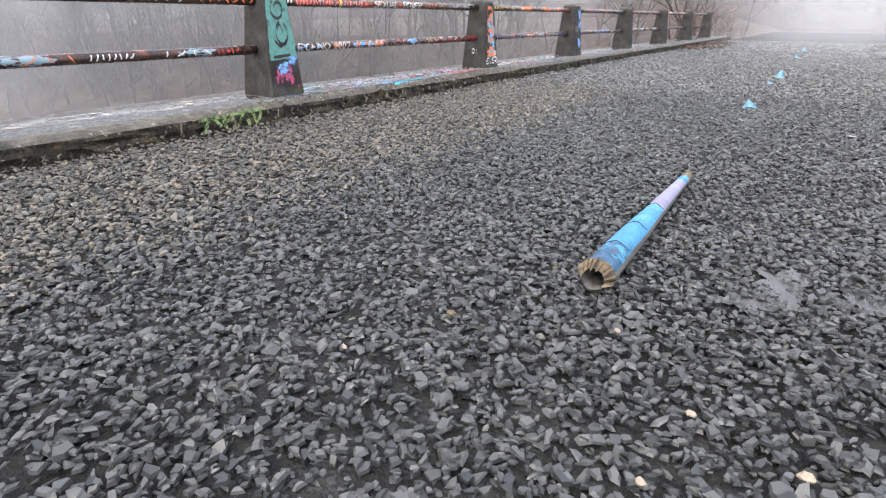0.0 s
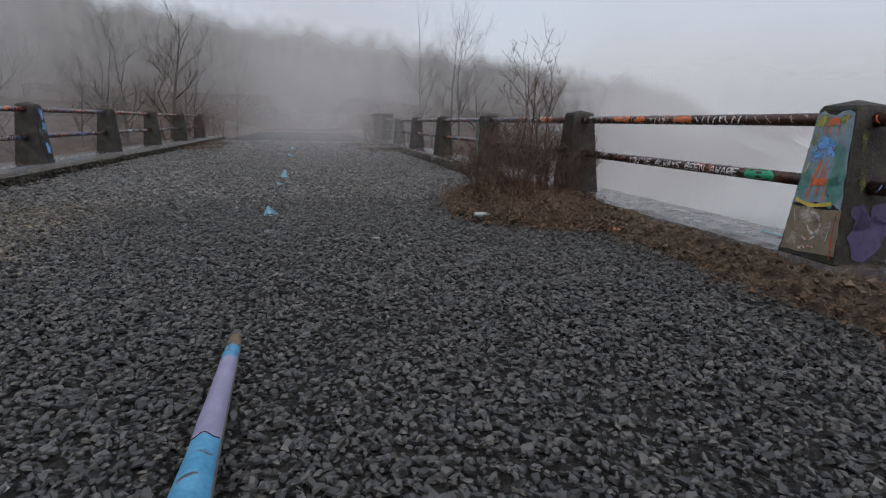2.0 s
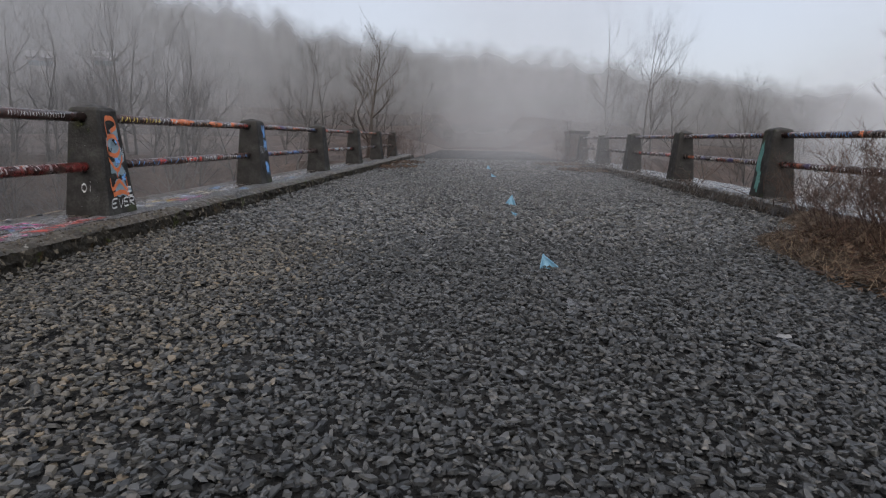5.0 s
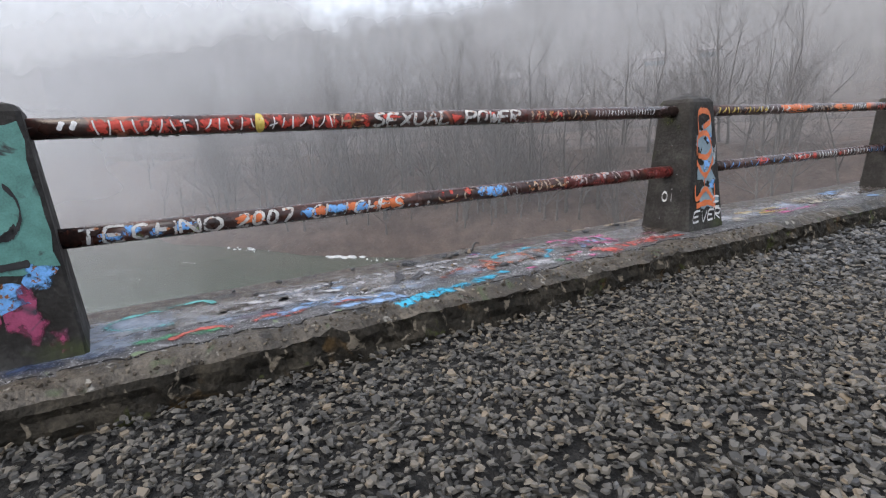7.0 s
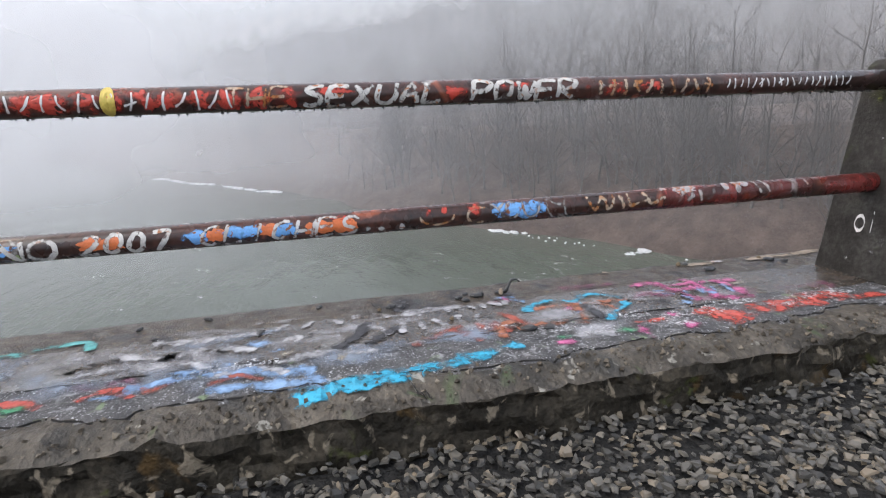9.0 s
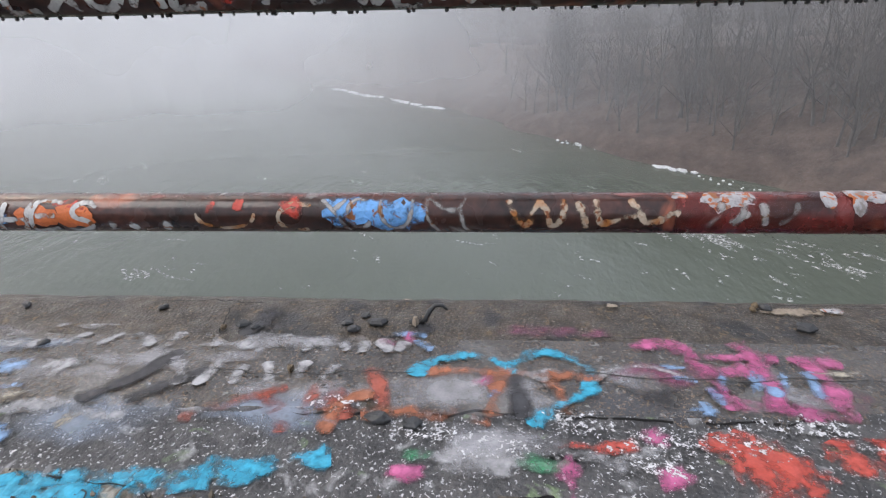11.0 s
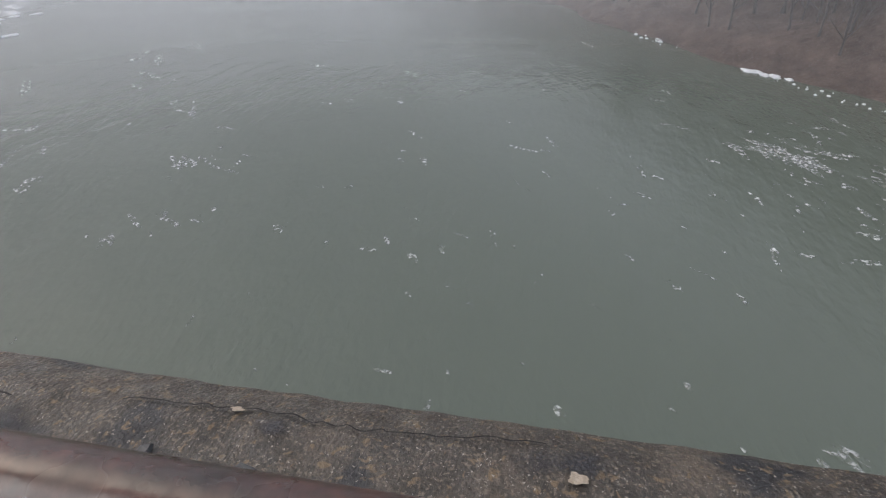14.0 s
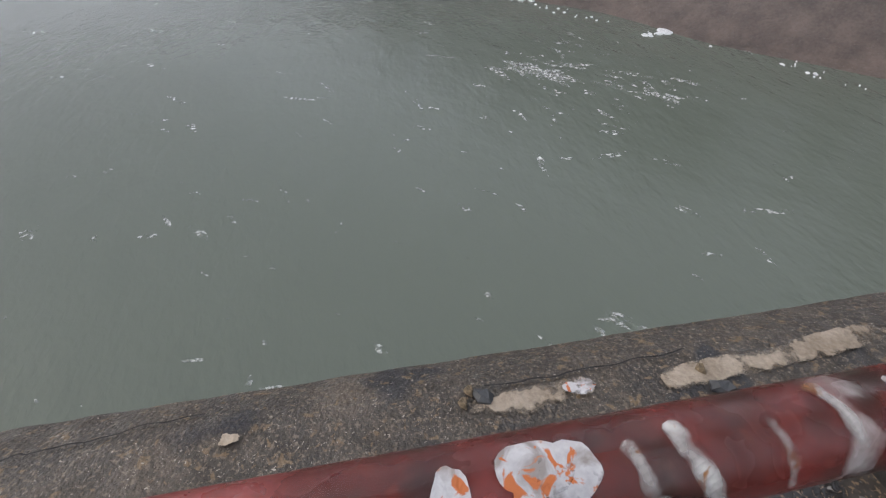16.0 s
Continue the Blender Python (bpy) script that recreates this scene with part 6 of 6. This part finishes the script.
# the shrub beside the post
shrub = thing("shrub", "leafless brown shrub growing through the railing beside a post", "shrub", at=(3.62, 8.55, GZ + 0.18))
rng = random.Random(11)
for i in range(120):
    bm = bmesh.new()
    a = rng.uniform(0, 6.283)
    if i < 4:
        grow(bm, Vector((0.12 * i - 0.1, 0.15 - 0.12 * i, 0)), Vector((0.16 - 0.12 * i, 0.05, 1)).normalized(), (1.95, 1.6, 1.35, 1.5)[i], 0.014, 3, rng, 5, 0.17, 0.12, (4, 6), 0.42, 0.8)
    elif i < 38:
        grow(bm, Vector((0.4 * math.cos(a) * rng.random(), 0.6 * math.sin(a) * rng.random(), 0)), Vector((math.cos(a) * 0.5, math.sin(a) * 0.5, 1.1)).normalized(), rng.uniform(0.45, 0.85), 0.006, 3, rng, 4, 0.3, 0.04, (3, 4), 0.6, 0.9)
    else:
        q = rng.random() ** 0.5
        grow(bm, Vector((0.75 * q * math.cos(a) - 0.1, 1.0 * q * math.sin(a), -0.12 * q)), Vector((math.cos(a) * 0.7, math.sin(a) * 0.7, rng.uniform(0.5, 1.4))).normalized(), rng.uniform(0.3, 0.62), 0.0055, 3, rng, 4, 0.3, 0.08, (3, 4), 0.62, 0.85)
    part("stem", bm, M_twig, shrub)
for cx, cy, nn, seed in ((4.0, 12.2, 5, 31), (4.1, 15.6, 5, 32), (4.15, 18.8, 4, 33), (3.9, 11.0, 6, 34)):
    s2 = thing("shrub", "thin leafless bramble arching over the kerb", "shrub", "", (cx, cy, GZ + 0.12))
    rng = random.Random(seed)
    for i in range(nn):
        bm = bmesh.new()
        a = rng.uniform(0, 6.283)
        grow(bm, Vector((0.1 * math.cos(a), 0.2 * math.sin(a), 0)), Vector((math.cos(a) * 0.6, math.sin(a) * 0.6, 1)).normalized(), rng.uniform(0.4, 0.7), 0.008, 2, rng, 4, 0.35, -0.1, (2, 3), 0.6, 0.9)
        part("stem", bm, M_twig, s2)

# ---- trees ----


def tree(seed, height, r, mat_trunk, name="bare_tree", depth=4, lean=0.0, kids=(3, 4)):
    rng_t = random.Random(seed)
    t = thing(name, "leafless grey tree, paled for haze, with a forked crown of thin twigs", "tree", "bare trees")
    bm = bmesh.new()
    n, p, d = 7, Vector((0, 0, -0.3)), Vector((lean, 0, 1)).normalized()
    pts, rad = [p.copy()], [r * 1.25]
    for i in range(n):
        d = (d + Vector((rng_t.uniform(-1, 1), rng_t.uniform(-1, 1), 0.6)) * 0.09).normalized()
        p = p + d * (height * 0.62 / n)
        pts.append(p.copy())
        rad.append(r * (1 - 0.7 * (i + 1) / n))
    add_tube(bm, pts, rad, 7, caps=False)
    part("trunk", bm, mat_trunk, t)
    bm = bmesh.new()
    for k in range(11):
        i = rng_t.randint(2, n)
        a = rng_t.uniform(0, 6.283)
        grow(bm, pts[i], Vector((math.cos(a), math.sin(a), rng_t.uniform(0.5, 1.4))).normalized(), height * rng_t.uniform(0.18, 0.32), rad[i] * 0.55, depth - 1, rng_t, 4, 0.2, 0.2, kids, 0.66, 0.7)
    grow(bm, pts[-1], Vector((0, 0, 1)), height * 0.3, rad[-1] * 0.9, depth - 1, rng_t, 4, 0.2, 0.25, kids, 0.66, 0.7)
    part("crown", bm, mat_trunk, t)
    return t


near_tree = tree(5, 6.6, 0.13, M_bark, depth=4, kids=(3, 5))
near_tree.location = (-6.0, 30.3, 0.1)
near_tree["label"] = "slender dark leafless tree at the end of the railing"
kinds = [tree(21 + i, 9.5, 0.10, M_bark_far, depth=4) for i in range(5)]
rng = random.Random(77)
spots = []
for i in range(64):
    x = -20 - i * 0.55 + rng.uniform(-1.2, 1.2)
    spots.append((x, bank_y(x) + rng.uniform(3.5, 16), rng.uniform(0.75, 1.25)))
for i in range(70):
    x = -24 - i * 0.6 + rng.uniform(-1.0, 1.0)
    spots.append((x, bank_y(x) + rng.uniform(1.8, 8), rng.uniform(0.6, 1.05)))
for i in range(34):
    x = -8 - i * 2.4 + rng.uniform(-1.2, 1.2)
    spots.append((x, bank_y(x) + rng.uniform(4, 14), rng.uniform(0.7, 1.1)))
for i in range(26):
    x = 7 + i * 2.2 + rng.uniform(-1, 1)
    spots.append((x, bank_y(x) + rng.uniform(4, 16), rng.uniform(0.7, 1.1)))
spots += [(11.5, 58, 1.35), (-9.5, 37, 0.8), (-7.5, 44, 0.9), (8, 42, 0.8), (-13, 40, 1.0), (6.5, 50, 0.8), (-6, 55, 0.9)]
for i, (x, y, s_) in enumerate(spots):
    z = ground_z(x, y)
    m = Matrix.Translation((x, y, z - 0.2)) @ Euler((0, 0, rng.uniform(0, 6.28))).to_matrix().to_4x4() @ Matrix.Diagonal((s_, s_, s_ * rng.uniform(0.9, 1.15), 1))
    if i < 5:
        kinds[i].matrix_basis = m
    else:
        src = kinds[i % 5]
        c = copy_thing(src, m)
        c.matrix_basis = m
# brush at the far end of the bridge
for cx, cy, nn, seed in ((-5.4, 29.0, 12, 41), (-5.0, 31.5, 14, 42), (4.4, 28.5, 14, 43), (4.0, 31.5, 14, 44), (-4.6, 35.0, 12, 45), (4.6, 36.0, 12, 46), (-5.5, 26.5, 8, 47)):
    s2 = thing("brush", "dense leafless brown brush beside the road", "shrub", "", (cx, cy, GZ - 0.05))
    rng2 = random.Random(seed)
    for i in range(nn):
        bm = bmesh.new()
        a = rng2.uniform(0, 6.283)
        grow(bm, Vector((rng2.uniform(-0.9, 0.9), rng2.uniform(-1.2, 1.2), 0)), Vector((math.cos(a) * 0.5, math.sin(a) * 0.5, 1)).normalized(), rng2.uniform(0.6, 1.3), 0.018, 3, rng2, 4, 0.25, 0.05, (2, 4), 0.66, 0.8)
        part("stem", bm, M_twig, s2)

# ---- houses in the mist ----


def house(x, y, z, w, d, h, turn):
    t = thing("house", "small pale house among bare trees on the hillside", "house", "houses", (x, y, z))
    t.rotation_euler = (0, 0, turn)
    bm = bmesh.new()
    add_box(bm, -w / 2, w / 2, -d / 2, d / 2, -9, h)
    part("wall", bm, mat("pale_siding", [(0.45, 0.45, 0.45), (0.55, 0.55, 0.55)], 0.6, (0.7, 0.9), 0.0), t)
    bm = bmesh.new()
    v = [bm.verts.new(q) for q in ((-w / 2 - 0.3, -d / 2 - 0.3, h), (w / 2 + 0.3, -d / 2 - 0.3, h), (w / 2 + 0.3, d / 2 + 0.3, h), (-w / 2 - 0.3, d / 2 + 0.3, h), (-w / 2 - 0.3, 0, h + d * 0.35), (w / 2 + 0.3, 0, h + d * 0.35))]
    for f in ((0, 1, 5, 4), (2, 3, 4, 5), (1, 2, 5), (3, 0, 4), (3, 2, 1, 0)):
        bm.faces.new([v[i] for i in f])
    part("roof", bm, mat("grey_roof", [(0.25, 0.25, 0.26), (0.32, 0.32, 0.33)], 1, (0.8, 1.0), 0.0), t)
    for i in range(3):
        bm = bmesh.new()
        cx = -w / 2 + w * (i + 0.5) / 3
        add_box(bm, cx - 0.45, cx + 0.45, -d / 2 - 0.03, -d / 2 + 0.02, h * 0.35, h * 0.75)
        part("window", bm, P_bluegrey, t)
    return t


house(-57.5, 76, 9.0, 2.6, 3, 1.6, 0.6)
house(-51.5, 80, 9.6, 2.4, 3, 1.5, 0.5)
house(-72.5, 61.5, 7.6, 2.6, 3, 1.5, 0.8)

# ---- foam and ice on the river ----


def floaters(name, spots, material, label, seed, z0, category):
    """Ragged flat blobs on the water: (x, y, spread, count, size)."""
    r = random.Random(seed)
    verts, faces = [], []
    for x, y, spread, count, size in spots:
        for _ in range(count):
            cx, cy = x + r.gauss(0, spread), y + r.gauss(0, spread)
            s_ = size * r.uniform(0.3, 1.2)
            turn = radians(35) + r.gauss(0, 0.5)
            st = r.uniform(1.8, 5.5)
            n = 9
            b = len(verts)
            verts.append((cx, cy, z0 + 0.03))
            for k in range(n):
                a = 2 * math.pi * k / n
                q = s_ * r.uniform(0.35, 1.1)
                u, v = q * st * math.cos(a), q * math.sin(a)
                verts.append((cx + u * math.cos(turn) - v * math.sin(turn), cy + u * math.sin(turn) + v * math.cos(turn), z0 + r.uniform(0, 0.01)))
            faces += [(b, b + 1 + k, b + 1 + (k + 1) % n) for k in range(n)]
    return tagged(arrays(name, verts, faces, material), label, category, kind="stuff")


M_foam = mat("foam", [(0.32, 0.34, 0.33), (0.55, 0.57, 0.56)], 3, (0.6, 0.9), 0.4, 12, 0.03, worn=(6.5, 0.42, 0.78))
M_foam_dim = mat("thin_foam", [(0.30, 0.33, 0.31), (0.5, 0.52, 0.5)], 3, (0.6, 0.9), 0.2, 12, 0.03, worn=(6.0, 0.48, 0.72))
floaters("foam", [(-28.4, 17.0, 0.7, 26, 0.32), (-25.5, 20.6, 1.3, 22, 0.22), (-30, 18.8, 1.4, 18, 0.2), (-24, 16, 2.0, 16, 0.14), (-23.5, -6.3, 0.8, 12, 0.22), (-18.5, -4.6, 0.7, 9, 0.2), (-42, -19, 1.2, 6, 0.4), (-22, -15, 2.5, 14, 0.25),
                  (-30, -10, 3, 10, 0.25), (-12.2, 5.7, 0.3, 4, 0.1), (-12.4, 13.4, 0.3, 6, 0.12), (-16, 12, 4, 10, 0.09), (-14, 4, 3.5, 8, 0.08), (-20, 0, 5, 10, 0.10), (-11.5, 9.5, 2.5, 7, 0.07)],
         M_foam, "white foam streaks drifting on the river", 8, WATER + 0.012, "foam")
floaters("foam", [(-18, 8, 6, 40, 0.14), (-26, 4, 6, 26, 0.2), (-36, -6, 9, 20, 0.35), (-24, 18, 4, 40, 0.2)], M_foam_dim, "thin grey foam on the river", 9, WATER + 0.008, "foam")
ice_v, ice_f = [], []
rng = random.Random(19)


def ice_lump(x, y, s_):
    b = len(ice_v)
    n = 6
    for ring, (k, zz) in enumerate(((1.0, -0.05), (0.85, 0.05), (0.4, 0.09))):
        for i in range(n):
            a = 2 * math.pi * i / n
            q = s_ * k * rng.uniform(0.7, 1.2)
            ice_v.append((x + q * 1.5 * math.cos(a), y + q * math.sin(a), WATER + zz * (0.6 + s_) + rng.uniform(-0.02, 0.02)))
    for ring in range(2):
        for i in range(n):
            j = (i + 1) % n
            ice_f.append((b + ring * n + i, b + ring * n + j, b + (ring + 1) * n + j, b + (ring + 1) * n + i))
    ice_f.append(tuple(b + 2 * n + i for i in range(n)))


for x0, x1, count, s_ in ((-43.5, -39.5, 24, 0.24), (-76, -71, 20, 0.38), (-92, -78, 34, 0.45), (-56, -46, 12, 0.14), (-38, -24, 22, 0.07), (-33.2, -32.2, 5, 0.3), (-104, -94, 14, 0.5)):
    heaps = [(rng.uniform(x0, x1), rng.uniform(-1.2, 0.0)) for _ in range(max(2, count // 7))]
    for _ in range(int(count * 1.6)):
        hx, hd = rng.choice(heaps)
        x = hx + rng.gauss(0, (x1 - x0) * 0.11)
        ice_lump(x, bank_y(x) - 0.3 + hd + rng.gauss(0, 0.35), s_ * rng.uniform(0.15, 1.3) ** 1.5)
for _ in range(30):
    x = rng.uniform(-62, -40)
    ice_lump(x, near_bank(x) + rng.gauss(0.5, 1.2), 0.5 * rng.uniform(0.4, 1.2))
tagged(arrays("shore_ice", ice_v, ice_f, M_ice), "broken white ice along the river shore", "ice", kind="stuff")

# ---- small litter ----
bm = bmesh.new()
bmesh.ops.create_cone(bm, cap_ends=True, segments=20, radius1=0.020, radius2=0.027, depth=0.06)
cup = part("paper_cup", bm, paint("white_card", (0.7, 0.7, 0.68)), smooth=False)
cup.matrix_world = pose(3.13, 1.95, GZ + 0.042, 80, 0, 30)
tagged(cup, "white paper cup lying on the gravel edge", "cup")
bottle = thing("plastic_bottle", "small pale clear plastic bottle on brown leaves", "bottle", at=(2.35, 7.0, GZ + 0.06))
bm = bmesh.new()
add_tube(bm, [(0, 0, 0), (0.02, 0, 0), (0.13, 0, 0), (0.16, 0, 0), (0.185, 0, 0)], [0.026, 0.032, 0.032, 0.022, 0.013], 14)
part("body", bm, paint("pale_plastic", (0.26, 0.29, 0.29), 0.3), bottle, smooth=True)
bm = bmesh.new()
add_tube(bm, [(0.185, 0, 0), (0.205, 0, 0)], [0.015, 0.015], 12)
part("cap", bm, P_teal, bottle)
for x, y in ((1.02, 5.92), (3.0, 17.4)):
    bm = bmesh.new()
    blob(bm, 0, 0, 0.05, 0.035, lambda u, v: Vector((u, v, 0.012 * noise.noise(Vector((u * 40, v * 40, 2))) + 0.006)), n=14, rag=0.3)
    pp = part("paper_scrap", bm, paint("grey_paper", (0.2, 0.2, 0.2)) if x == 1.02 else bpy.data.materials["grey_paper"])
    pp.location = (x, y, GZ + 0.022)
    tagged(pp, "crumpled pale grey paper scrap on the gravel", "paper")

# end pier of the railing
pier = thing("end_pier", "broad brown stone pier with a cap at the railing's end", "pier", at=(4.45, 33.2, 0.0))
bm = bmesh.new()
add_box(bm, -0.45, 0.45, -0.8, 0.8, -0.2, 1.55)
bmesh.ops.bevel(bm, geom=bm.edges[:], offset=0.03, segments=1, affect="EDGES")
part("shaft", bm, M_bark, pier)
bm = bmesh.new()
add_box(bm, -0.52, 0.52, -0.87, 0.87, 1.55, 1.72)
bmesh.ops.bevel(bm, geom=bm.edges[:], offset=0.025, segments=1, affect="EDGES")
part("cap", bm, M_post, pier)

# one bright leaf on the gravel
bm = bmesh.new()
leaf_pts = [(0.055 * (1.0 if k % 2 == 0 else 0.5) * math.cos(2 * math.pi * k / 12), 0.055 * (1.0 if k % 2 == 0 else 0.5) * math.sin(2 * math.pi * k / 12), 0.012 * (k % 3)) for k in range(12)]
mid_v = bm.verts.new((0, 0, 0.002))
rim_v = [bm.verts.new(q) for q in leaf_pts]
for k in range(12):
    bm.faces.new((mid_v, rim_v[k], rim_v[(k + 1) % 12]))
leaf = part("fallen_leaf", bm, paint("orange_leaf", (0.30, 0.15, 0.06), 0.6))
leaf.matrix_world = pose(3.6, 5.85, GZ + 0.06, 12, -10, 30)
tagged(leaf, "curled pale orange fallen leaf on the gravel edge", "leaf")
